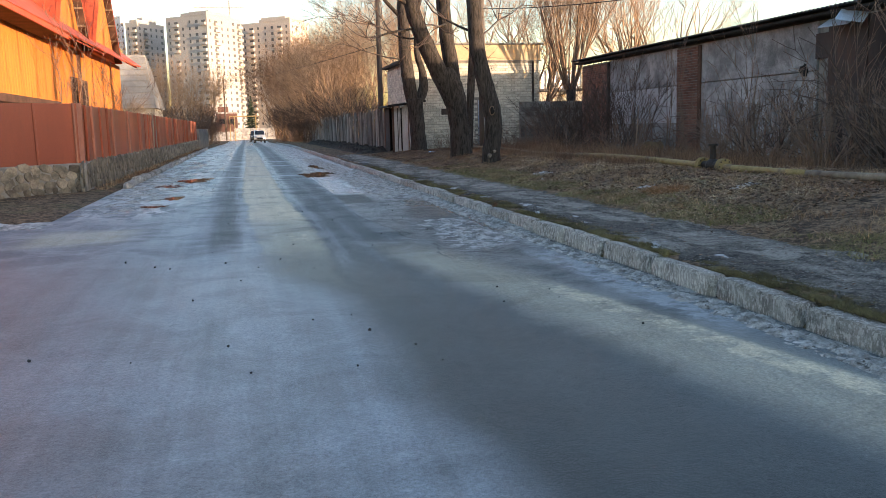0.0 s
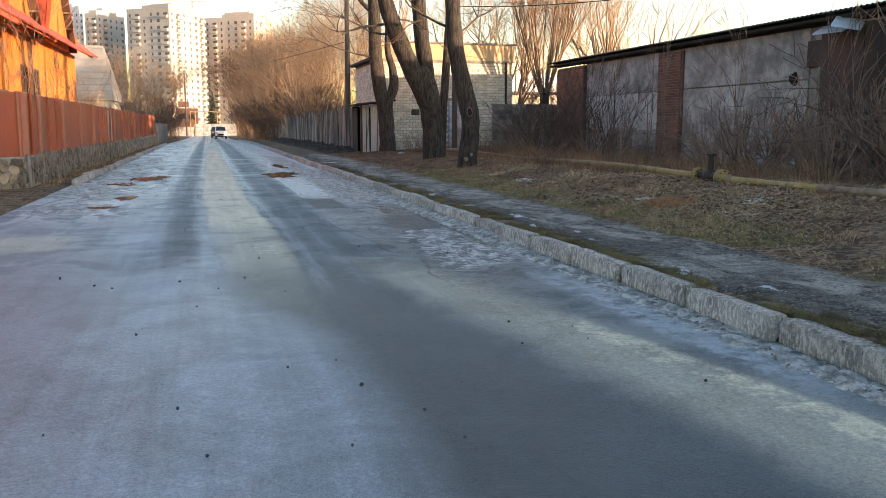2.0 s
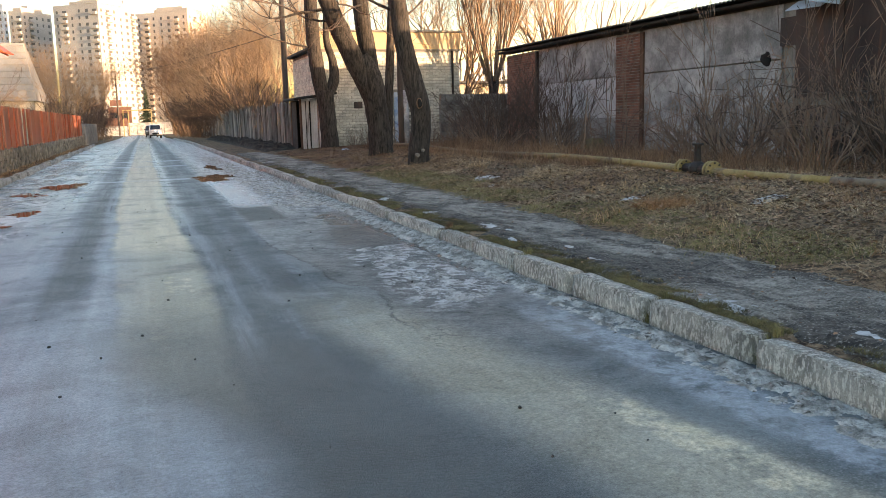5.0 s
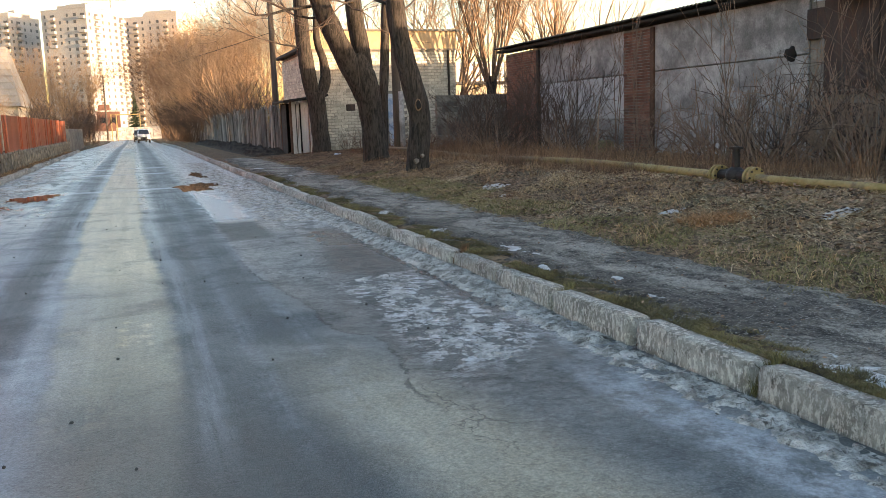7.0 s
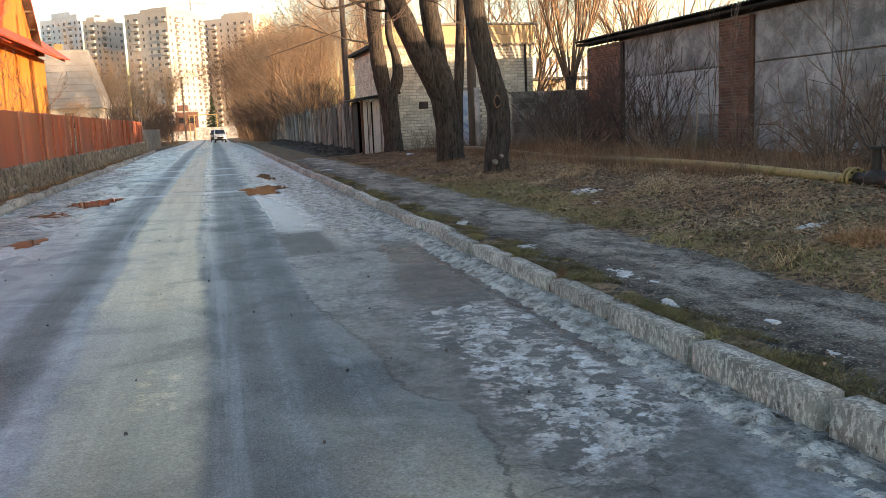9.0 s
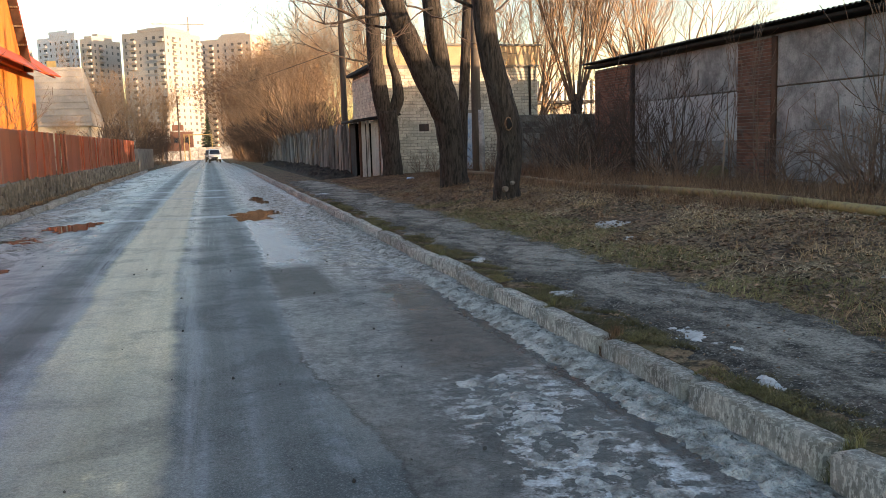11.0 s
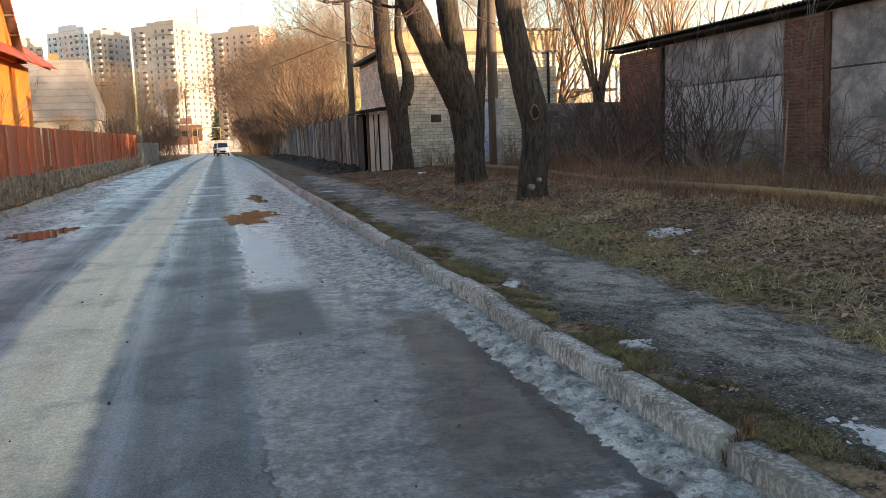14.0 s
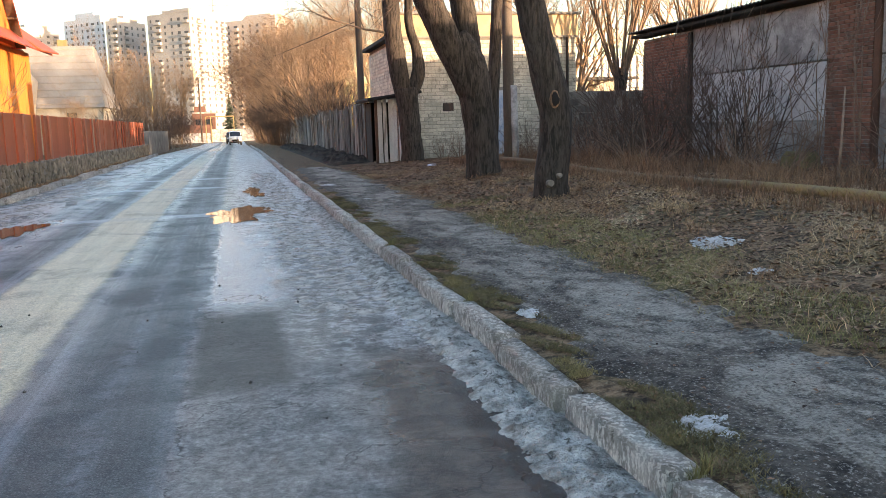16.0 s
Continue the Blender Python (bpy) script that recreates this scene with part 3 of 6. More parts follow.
def rough_noise(x, y, scale, seed):
    return np.array([noise.fractal(Vector((a * scale + seed * 7.3, b * scale, seed)), 0.8, 2.1, 4) for a, b in zip(x.ravel(), y.ravel())]).reshape(x.shape)


def grid_mesh(name, xs, ys, zfun, material):
    X, Y = np.meshgrid(xs, ys, indexing="ij")
    Z = zfun(X, Y)
    v = np.stack([X, Y, Z], -1).reshape(-1, 3)
    nx, ny = len(xs), len(ys)
    i, j = np.meshgrid(np.arange(nx - 1), np.arange(ny - 1), indexing="ij")
    a = (i * ny + j).ravel()
    f = np.stack([a, a + ny, a + ny + 1, a + 1], 1)
    return new(name, fast_mesh(name, v, f, material))

# ---- ground and road ----
rng = random.Random(5)
nrng = np.random.default_rng(7)


def ground_z(X, Y):
    z = height(X, Y)
    near = (np.abs(X) < 16) & (Y > -15) & (Y < 60)
    off = np.zeros_like(z)
    off[near] = rough_noise(X[near], Y[near], 1.1, 3) * 0.035
    soft = ((X > 4.6) | ((X < -3.4) & (Y > 9.6))).astype(float)
    return z + off * soft


xs = np.concatenate([[-2500, -900, -300, -120, -60, -35, -24], np.arange(-16, -4.2, 0.8), np.arange(-4.2, -2.9, 0.12), [-2, 0, 2], np.arange(2.9, 3.4, 0.1),
                     np.arange(3.4, 10, 0.22), np.arange(10, 14.5, 0.5), [16, 20, 30, 60, 120, 300, 900, 2500]])
ys = np.concatenate([[-2500, -900, -300, -100, -50, -30, -20], np.arange(-14, 9, 0.5), np.arange(9, 9.8, 0.2), np.arange(10, 36, 0.25), np.arange(36, 80, 1.5),
                     [85, 95, 110, 130, 170, 250, 400, 900, 2500]])
ground = tagged(grid_mesh("ground", xs, ys, ground_z, SOIL), "brown soil with dead grass and fallen leaves", "ground", kind="structure")


def road_z(X, Y):
    return 0.012 * np.cos(X * 0.5) - 0.012 + rough_noise(X, Y, 0.5, 9) * 0.006 + dip(Y)


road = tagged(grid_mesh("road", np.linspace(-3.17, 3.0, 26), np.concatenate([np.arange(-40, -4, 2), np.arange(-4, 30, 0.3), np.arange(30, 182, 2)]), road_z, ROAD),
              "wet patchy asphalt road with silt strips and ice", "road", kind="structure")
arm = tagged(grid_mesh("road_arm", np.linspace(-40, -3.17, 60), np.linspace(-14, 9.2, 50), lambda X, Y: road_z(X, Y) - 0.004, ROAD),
             "wet asphalt of a side turning", "road", kind="structure")


def path_z(X, Y):
    edge = np.minimum(X - 3.24, 4.52 - X)
    n = rough_noise(X, Y, 1.6, 21) + 0.5 * rough_noise(X, Y, 7.0, 22)
    return height(X, Y) + 0.022 - 0.01 * np.clip(Y - 31, 0, 9) + n * 0.014 - np.clip(0.16 - edge - n * 0.12, 0, 1) * 0.25


footpath = tagged(grid_mesh("pavement", np.linspace(3.2, 4.6, 36), np.concatenate([np.arange(-12, 0, 0.14), np.arange(0, 24, 0.05), np.arange(24, 30, 0.14), np.arange(30, 40, 0.5)]), path_z, PATH_ASPHALT),
                  "cracked dark asphalt footpath with icy wear", "pavement", kind="structure")

# ---- ice, snow and puddles ----


def crust(name, x0, x1, y0, y1, step, scale, level, amp, seed, material, label, ground_fn, ex=0.25):
    """A rough sheet; only the lumps above the ground show."""
    def z(X, Y):
        n = rough_noise(X, Y, scale, seed) + 0.45 * rough_noise(X, Y, scale * 3.7, seed + 50)
        e = np.clip(np.minimum(np.minimum(X - x0, x1 - X), np.minimum(Y - y0, y1 - Y)) / ex, 0, 1)
        return ground_fn(X, Y) + np.clip((n + level) * amp, -0.05, 0.3 if name == "dirt_heap" else 0.05) * e - 0.03 * (1 - e)
    return tagged(grid_mesh(name, np.arange(x0, x1 + step, step), np.arange(y0, y1 + step, step), z, material), label, "ice", kind="structure")


crust("gutter_ice", 2.58, 3.06, -1.5, 22, 0.016, 8.0, 0.24, 0.024, 4, ICE, "grey frozen slush along the kerb foot", lambda X, Y: road_z(X, Y) + 0.045 * np.clip((X - 2.68) / 0.3, 0, 1) * np.clip((Y - 4) / 3, 0.2, 1), 0.16)
crust("gutter_ice", 1.72, 2.72, 4.2, 7.7, 0.02, 6.0, 0.03, 0.024, 8, PALE_ICE, "whitish rough ice patch on asphalt", road_z, 0.38)
crust("gutter_ice", -3.2, -1.6, 9.8, 34, 0.06, 2.2, -0.16, 0.03, 12, ICE, "dirty ice and slush by the roadside", road_z)
crust("gutter_ice", 1.8, 2.95, 11.8, 34, 0.035, 4.5, 0.0, 0.024, 15, ICE, "thin broken ice on the road edge", road_z)

crust("gutter_ice", -9.0, -2.6, 8.2, 9.9, 0.05, 2.4, 0.0, 0.035, 18, PALE_ICE, "ragged ice edge along the side turning", lambda X, Y: np.maximum(height(X, Y), -0.012), 0.5)


def blob(name, cx, cy, rx, ry, z, seed, material, label, category, thick=0.012, n=72, kind="", turn=0.0):
    """A flat patch with an uneven outline and a rounded rim."""
    r = random.Random(seed)
    ph = [r.random() * 6.28 for _ in range(4)]
    vs, fs = [], []
    for ring, (s, h) in enumerate(((1.0, -0.004 if thick > 0.002 else 0.0), (0.93, thick * 0.7), (0.72, thick))):
        for i in range(n):
            a = 2 * math.pi * i / n
            q = s * (1 + 0.22 * math.sin(2 * a + ph[0]) + 0.16 * math.sin(3 * a + ph[1]) + 0.14 * math.sin(5 * a + ph[2]) + 0.12 * math.sin(11 * a + ph[3]) + 0.08 * math.sin(17 * a + ph[0]))
            px, py = rx * q * math.cos(a), ry * q * math.sin(a)
            c, sn = math.cos(turn), math.sin(turn)
            vs.append((cx + c * px - sn * py, cy + sn * px + c * py, z + h))
    for k in range(2):
        for i in range(n):
            j = (i + 1) % n
            fs.append((k * n + i, k * n + j, (k + 1) * n + j, (k + 1) * n + i))
    fs.append(tuple(range(2 * n, 3 * n)))
    return tagged(obj(name, vs, fs, material, True), label, category, kind=kind)


for cx, cy, rx, ry, sd in ((-1.62, 19.2, 0.34, 1.0, 1), (-2.1, 17.2, 0.28, 0.5, 12), (1.6, 20.2, 0.46, 1.2, 2), (1.95, 25.2, 0.2, 1.3, 5),
                           (-1.7, 13.2, 0.22, 0.35, 6), (-1.9, 11.4, 0.18, 0.25, 8)):
    zw = float(road_z(np.array([[cx]]), np.array([[cy]]))[0, 0]) + 0.006
    blob("puddle", cx, cy, rx, ry, zw, sd, WATER, "brown meltwater puddle on the road", "puddle", 0.0, kind="structure")
for cx, cy, rx, ry, sd in ((3.36, 8.87, 0.075, 0.11, 1), (3.5, 7.2, 0.08, 0.3, 2), (3.4, 3.1, 0.08, 0.26, 3), (3.5, 2.2, 0.06, 0.14, 4), (5.58, 12.5, 0.12, 0.13, 5), (3.38, 11.0, 0.05, 0.08, 6),
                           (6.3, 6.3, 0.14, 0.07, 7), (5.6, 7.9, 0.12, 0.06, 8), (3.5, 24.0, 0.12, 0.3, 9), (3.42, 4.9, 0.03, 0.1, 10), (5.2, 11.3, 0.06, 0.05, 11), (3.7, 20.0, 0.06, 0.16, 13), (3.33, 6.3, 0.03, 0.08, 14), (3.55, 5.6, 0.03, 0.05, 15)):
    def snow_z(X, Y, cx=cx, cy=cy, rx=rx, ry=ry, sd=sd):
        q = np.sqrt(((X - cx) / rx) ** 2 + ((Y - cy) / ry) ** 2)
        n = rough_noise(X, Y, 9.0, sd) + 0.5 * rough_noise(X, Y, 30.0, sd + 9)
        return height(X, Y) + 0.022 + np.clip((0.72 - q + n * 0.9) * 0.03, -0.05, 0.005)
    tagged(grid_mesh("snow_patch", np.linspace(cx - 1.7 * rx, cx + 1.7 * rx, 42), np.linspace(cy - 1.7 * ry, cy + 1.7 * ry, 42), snow_z, SNOW), "remnant of old melting snow on the ground", "snow", "snow patches")

# ---- kerbs ----


def kerb_mesh(seed, L, w, h):
    r = random.Random(seed)
    bm = bmesh.new()
    box(bm, -w / 2, w / 2, -L / 2, L / 2, -0.12, h)
    es = [e for e in bm.edges if all(v.co.z > 0 for v in e.verts) or abs(e.verts[0].co.z - e.verts[1].co.z) > 0.1]
    bmesh.ops.bevel(bm, geom=es, offset=0.013, segments=2, affect="EDGES")
    bmesh.ops.subdivide_edges(bm, edges=[e for e in bm.edges if abs(e.verts[0].co.y - e.verts[1].co.y) > 0.5], cuts=14, use_grid_fill=True)
    for v in bm.verts:
        if v.co.z > 0:
            q = noise.noise_vector(v.co * 7 + Vector((seed * 3.1, 0, 0)))
            q2 = noise.noise_vector(v.co * 23 + Vector((0, seed, 0)))
            v.co += Vector((q.x * 0.004 + q2.x * 0.004, q.y * 0.004, q.z * 0.003 + q2.z * 0.003))
            if abs(v.co.y) > L * 0.44:
                v.co.z -= r.random() * 0.007
                v.co.x += (r.random() - 0.5) * 0.008
    me = bpy.data.meshes.new("kerb_stone")
    bm.to_mesh(me)
    bm.free()
    me.materials.append(KERB)
    me.polygons.foreach_set("use_smooth", [True] * len(me.polygons))
    return me


kerb = thing("kerb", "weathered pale concrete kerb beside the footpath", "kerb", kind="structure")
variants = [kerb_mesh(i, 0.955, 0.15, 0.135) for i in range(5)]
for i in range(-9, 92):
    ob = new("kerb_stone", variants[rng.randrange(5)])
    ob.matrix_world = pose(3.05 + rng.uniform(-0.02, 0.018), 1.44 + 1.005 * (i + 0.5), rng.uniform(-0.022, 0.012) + float(dip(i + 2)), rng.uniform(-0.8, 0.8), rng.uniform(-2.0, 2.0), rng.uniform(-1.0, 1.0) + 180 * rng.randrange(2))
    ob.parent = kerb
kerb_l = thing("kerb", "low broken concrete kerb under the stone wall", "kerb", kind="structure")
low = [kerb_mesh(20 + i, 0.97, 0.15, 0.11) for i in range(4)]
for i in range(44):
    ob = new("kerb_stone", low[rng.randrange(4)])
    ob.matrix_world = pose(-3.08 + rng.uniform(-0.04, 0.04), 17.5 + 1.0 * i, rng.uniform(0.0, 0.05), rng.uniform(-1.5, 1.5), rng.uniform(-4, 4), rng.uniform(-2, 2))
    ob.parent = kerb_l

# ---- warehouse ----
WX = 13.0
wh = thing("warehouse", "old grey concrete warehouse with red brick piers", "warehouse", at=(WX, 10, 0))


def at_parent(ob, par):
    """Parents a part built in world coordinates."""
    ob.parent = par
    ob.matrix_parent_inverse = Matrix.Translation(par.location).inverted()
    return ob


def wpart(name, lim, material, par, bevel=0.0, label=""):
    return at_parent(boxpart(name, lim, material, None, bevel, label), par)


# walls and roof run on unseen behind the camera, added to shade the street
wpart("core_wall", (WX + 0.06, WX + 0.4, -70, 28.5, -0.1, 3.5), MORTAR, wh)
wpart("end_wall", (WX + 0.4, WX + 12, 28.1, 28.5, -0.1, 3.5), MORTAR, wh)
wpart("back_wall", (WX + 12, WX + 12.4, -70, 28.5, -0.1, 3.5), MORTAR, wh)
panels = []
bays = [(20.78, 25.9), (14.02, 19.45), (-1.2, 8.3), (-8, -2.2), (-16, -9), (-24, -17), (-34, -25), (-46, -35), (-60, -47)]
for y0, y1 in bays:
    n = max(1, round((y1 - y0) / 2.7))
    n = 1 if y0 > 20 else n
    for i in range(n):
        a, b = y0 + (y1 - y0) * i / n, y0 + (y1 - y0) * (i + 1) / n
        for z0, z1 in ((-0.1, 1.17), (1.18, 2.33), (2.36, 3.5)):
            if y0 > 20 and z0 == 1.18:
                wpart("painted_panel", (WX, WX + 0.06, a + 0.01, b - 0.01, z0, z1), PALE_PAINT, wh, 0.012, "pale bluish painted concrete panel")
            else:
                z1b = 2.335 if z0 == -0.1 and not y0 > 20 else z1
                if z0 == 1.18 and not y0 > 20:
                    continue
                wpart("concrete_panel", (WX, WX + 0.06, a + 0.012, b - 0.012, z0, z1b), CONCRETE, wh, 0.015)
wpart("downpipe", (WX - 0.09, WX + 0.02, 25.88, 26.02, 0.0, 3.45), RUST, wh, 0.03, "dark rusty downpipe")
wpart("dark_strip", (WX - 0.05, WX + 0.02, 19.32, 19.48, 0.0, 3.45), BROWN_WOOD, wh, 0.01)
# dark steel gate with a hanging flap
gate_y = (8.4, 13.6)
for i in range(4):
    a = gate_y[0] + i * 1.3
    ob = wpart("gate_sheet", (WX - 0.03 - 0.02 * (i % 2), WX + 0.03, a, a + 1.29, 1.62, 3.45), RUST, wh, 0.006, "rusty dark steel gate sheet")
for i in range(4):
    a = gate_y[0] + i * 1.3
    wpart("gate_sheet", (WX + 0.02, WX + 0.05, a + 0.06, a + 1.27, 0.25 + 0.1 * (i % 3), 1.52 - 0.05 * i), RUST, wh, 0.006)
wpart("gate_rail", (WX - 0.05, WX + 0.03, 8.4, 13.7, 1.53, 1.6), RUST, wh, 0.01)
wpart("gate_post", (WX - 0.06, WX + 0.04, 13.56, 13.66, 0.0, 2.6), GREY_WOOD, wh, 0.01)
wpart("rust_plate", (WX - 0.04, WX - 0.005, 13.3, 14.05, 2.62, 3.2), RUST, wh, 0.005, "loose rust-red plate")
ob = boxpart("zinc_flap", (-0.22, 0.22, -0.42, 0.42, -0.006, 0.006), ZINC, None, 0.002, "bent pale zinc sheet flap")
ob.matrix_world = pose(WX - 0.25, 13.0, 3.36, 0, -28, 10)
at_parent(ob, wh)
ob = boxpart("zinc_flap", (-0.2, 0.22, -0.3, 0.3, -0.006, 0.006), ZINC, None, 0.002)
ob.matrix_world = pose(WX - 0.3, 12.5, 3.42, 14, -35, 30)
at_parent(ob, wh)
bm = bmesh.new()
bmesh.ops.create_icosphere(bm, subdivisions=2, radius=0.16)
for v in bm.verts:
    v.co *= 1 + 0.5 * noise.noise(v.co * 9)
    v.co.x *= 0.18
ob = part("wall_hole", bm, HOLE, None, "ragged dark hole in the panel")
ob.location = (WX, 14.5, 2.39)
at_parent(ob, wh)
# roof with a dark ragged edge
wpart("roof_edge", (WX - 0.28, WX + 0.2, -70, 28.8, 3.56, 3.64), BLACK, wh, 0.02, "black tarred roof edge")


def corrugated(name, x0, x1, y0, y1, z0, z1, pitch, amp, material):
    """A wavy sheet roof rising from x0 to x1."""
    n = int((y1 - y0) / pitch * 6)
    yy = np.linspace(y0, y1, n)
    w = amp * np.sin((yy - y0) / pitch * 2 * math.pi)
    v, f = [], []
    for top in (0.012, 0.0):
        for x, z in ((x0, z0), (x1, z1)):
            v.append(np.stack([np.full(n, x), yy, z + w + top], 1))
    v = np.concatenate(v)
    i = np.arange(n - 1)
    f = np.concatenate([np.stack([i, i + 1, n + i + 1, n + i], 1), np.stack([2 * n + i, 3 * n + i, 3 * n + i + 1, 2 * n + i + 1], 1), np.stack([i, 2 * n + i, 2 * n + i + 1, i + 1], 1)])
    return new(name, fast_mesh(name, v, f, material, False))


at_parent(corrugated("roof_sheet", WX - 0.4, WX + 12.5, -6, 28.85, 3.7, 4.0, 0.15, 0.02, SLATE), wh)
at_parent(corrugated("roof_sheet", WX - 0.4, WX + 12.5, -70, -6, 3.7, 4.0, 0.6, 0.02, SLATE), wh)


def brick_face(par, x0, x1, z0, z1, L, H, joint, depth, to_world, material, limit, seed, skip=()):
    """Bricks on a face; the first ones singly, the rest joined."""
    r = random.Random(seed)
    bm = bmesh.new()
    box(bm, 0, L, 0, depth, 0, H)
    bmesh.ops.bevel(bm, geom=[e for e in bm.edges if all(v.co.y < 1e-6 for v in e.verts)], offset=0.006, segments=1, affect="EDGES")
    me = bpy.data.meshes.new("brick")
    bm.to_mesh(me)
    bm.free()
    me.materials.append(material)
    base_v = np.array([v.co[:] for v in me.vertices])
    base_f = [tuple(p.vertices) for p in me.polygons]
    single, rest_v, rest_f, off = 0, [], [], 0
    rows = int((z1 - z0) / (H + joint))
    for row in range(rows):
        z = z0 + row * (H + joint)
        x = x0 - (L + joint) * (0.5 if row % 2 else 0.0)
        while x < x1 - 0.03:
            a, b = max(x, x0), min(x + L, x1)
            x += L + joint
            if b - a < 0.04 or any(s[0] < b and a < s[1] and s[2] < z + H and z < s[3] for s in skip):
                continue
            out = -r.random() * 0.008
            sx = (b - a) / L
            if single < limit:
                ob = new("brick", me)
                ob.matrix_world = to_world @ Matrix.Translation((a, out, z)) @ Matrix.Diagonal((sx, 1, 1, 1))
                at_parent(ob, par)
                single += 1
            else:
                v = base_v * np.array([sx, 1, 1]) + np.array([a, out, z])
                rest_v.append(v)
                rest_f += [tuple(i + off for i in f) for f in base_f]
                off += len(v)
    if rest_v:
        v = np.concatenate(rest_v)
        m = np.array(to_world)
        v = v @ m[:3, :3].T + m[:3, 3]
        ob = obj("bricks", v, rest_f, material)
        tagged(at_parent(ob, par), kind="stuff")


# ---- cream brick building, shed and walls ----
FY = 32.5
bb = thing("brick_building", "cream brick outbuilding with a rendered parapet", "building", at=(9.4, FY + 3, 0))
wpart("core_wall", (6.66, 12.55, FY + 0.05, FY + 5.5, 0, 4.05), MORTAR, bb)
wpart("parapet", (6.64, 12.62, FY - 0.05, FY + 0.3, 4.05, 4.72), RENDERED, bb, 0.02, "yellowish rendered parapet band")
wpart("coping", (6.56, 12.72, FY - 0.13, FY + 0.36, 4.72, 4.8), MORTAR, bb, 0.015)
wpart("flat_roof", (6.4, 12.7, FY + 0.36, FY + 5.6, 4.05, 4.17), BLACK, bb, 0.015)
wpart("string_course", (6.58, 12.64, FY - 0.09, FY - 0.05, 4.0, 4.06), MORTAR, bb, 0.008)
wpart("drain_pipe", (12.2, 12.28, FY - 0.1, FY - 0.02, 1.4, 4.0), IRON, bb, 0.02)
wpart("metal_door", (9.72, 10.3, FY - 0.03, FY + 0.02, 0.35, 2.36), GRAFFITI, bb, 0.01, "blue and white painted metal door")
wpart("vent_box", (8.05, 8.4, FY - 0.06, FY + 0.02, 1.75, 2.0), RUST, bb, 0.01)
shed = thing("wooden_shed", "lean-to shed with peeling white boards, door ajar", "shed", at=(6.2, 32, 0))
for i in range(5):
    a = 5.8 + i * 0.155 + 0.012 * (i % 3)
    wpart("board", (a, a + (0.135, 0.11, 0.14, 0.12, 0.13)[i], 31.5, 31.53, 0.2 + 0.05 * (i % 2), 2.12 + 0.03 * (i % 2)), WHITE_WOOD, shed, 0.006)
for i in range(2):
    a = 6.62 + i * 0.16
    wpart("board", (a, a + 0.15, 31.51, 31.54, 0.22, 2.12), GREY_WOOD, shed, 0.006)
wpart("back_panel", (5.8, 6.9, 33.6, 33.64, 0.1, 2.1), HOLE, shed)
wpart("side_wall", (6.86, 6.92, 31.55, 33.6, 0.1, 2.1), GREY_WOOD, shed)
wpart("corner_post", (5.72, 5.8, 31.5, 31.6, 0.15, 2.15), BROWN_WOOD, shed, 0.008)
wpart("corner_post", (5.72, 5.8, 33.5, 33.6, 0.15, 2.1), BROWN_WOOD, shed, 0.008)
wpart("door_leaf", (5.74, 5.77, 32.4, 33.5, 0.2, 2.05), BLACK, shed, 0.005, "dark door leaf standing ajar")
bm = bmesh.new()
box(bm, -0.8, 0.85, -1.4, 1.2, -0.045, 0.045, 0.02)
ob = part("shed_roof", bm, BLACK, None, "sagging black roofing-felt roof")
ob.matrix_world = pose(6.25, 32.5, 2.22, 0, -7, 0)
at_parent(ob, shed)

blockwall = thing("block_wall", "dark rough block wall behind the trees", "wall", at=(13, 31, 0))
wpart("core_wall", (11.05, 16, 30.6, 30.8, 0, 2.2), MORTAR, blockwall)
brick_face(blockwall, 11.05, 16, 0.1, 2.2, 0.39, 0.19, 0.02, 0.06, Matrix.Translation((0, 30.57, 0)), BLOCK, 60, 3)

fardepot = thing("far_shed", "distant low shed with a ribbed pale wall", "shed", at=(20, 48, 0))
wpart("wall_sheet", (13.5, 24, 48, 48.2, 0, 4.6), ZINC, fardepot, 0, "pale ribbed metal wall")
for i in range(26):
    wpart("rib", (13.6 + i * 0.4, 13.68 + i * 0.4, 47.92, 48, 2.2, 4.6), PALE_RENDER, fardepot)
wpart("roof", (13.2, 18.5, 40, 45, 3.0, 3.12), SLATE, fardepot)
wpart("brick_front", (13.6, 18, 40.5, 40.7, 0, 3.0), PALE_RENDER, fardepot)
wpart("dark_window", (14.2, 15.2, 40.44, 40.5, 1.9, 2.7), GLASS, fardepot)

# board fence along the footpath
bf = thing("board_fence", "weathered grey vertical board fence", "fence", at=(5.95, 50, 0))
y = 34.1
i = 0
board_me = {}
while y < 92:
    w = rng.choice((0.14, 0.17, 0.2, 0.24))
    if w not in board_me:
        bm = bmesh.new()
        box(bm, -0.016, 0.016, 0, w, 0, 2.0, 0.004)
        me = bpy.data.meshes.new("board")
        bm.to_mesh(me)
        bm.free()
        me.materials.append(GREY_WOOD)
        board_me[w] = me
    ob = new("board", board_me[w])
    ob.matrix_world = pose(5.95 + rng.uniform(-0.02, 0.02), y, 0.1 + rng.uniform(-0.16, 0.1), rng.uniform(-1.6, 1.6), rng.uniform(-1.5, 1.5), rng.uniform(-3, 3))
    at_parent(ob, bf)
    y += w + rng.choice((0.01, 0.015, 0.04, 0.08, 0.12))
    i += 1
    if i > 290:
        break
for z in (0.6, 1.7):
    wpart("rail", (5.98, 6.05, 34, 92, z, z + 0.09), GREY_WOOD, bf, 0.01)
for k in range(20):
    wpart("post", (5.98, 6.12, 34.1 + k * 3.0, 34.24 + k * 3.0, 0, 2.15 + rng.uniform(-0.1, 0.15)), GREY_WOOD, bf, 0.012)

# ---- stone wall and red-brown sheet fence ----
FX = -3.75
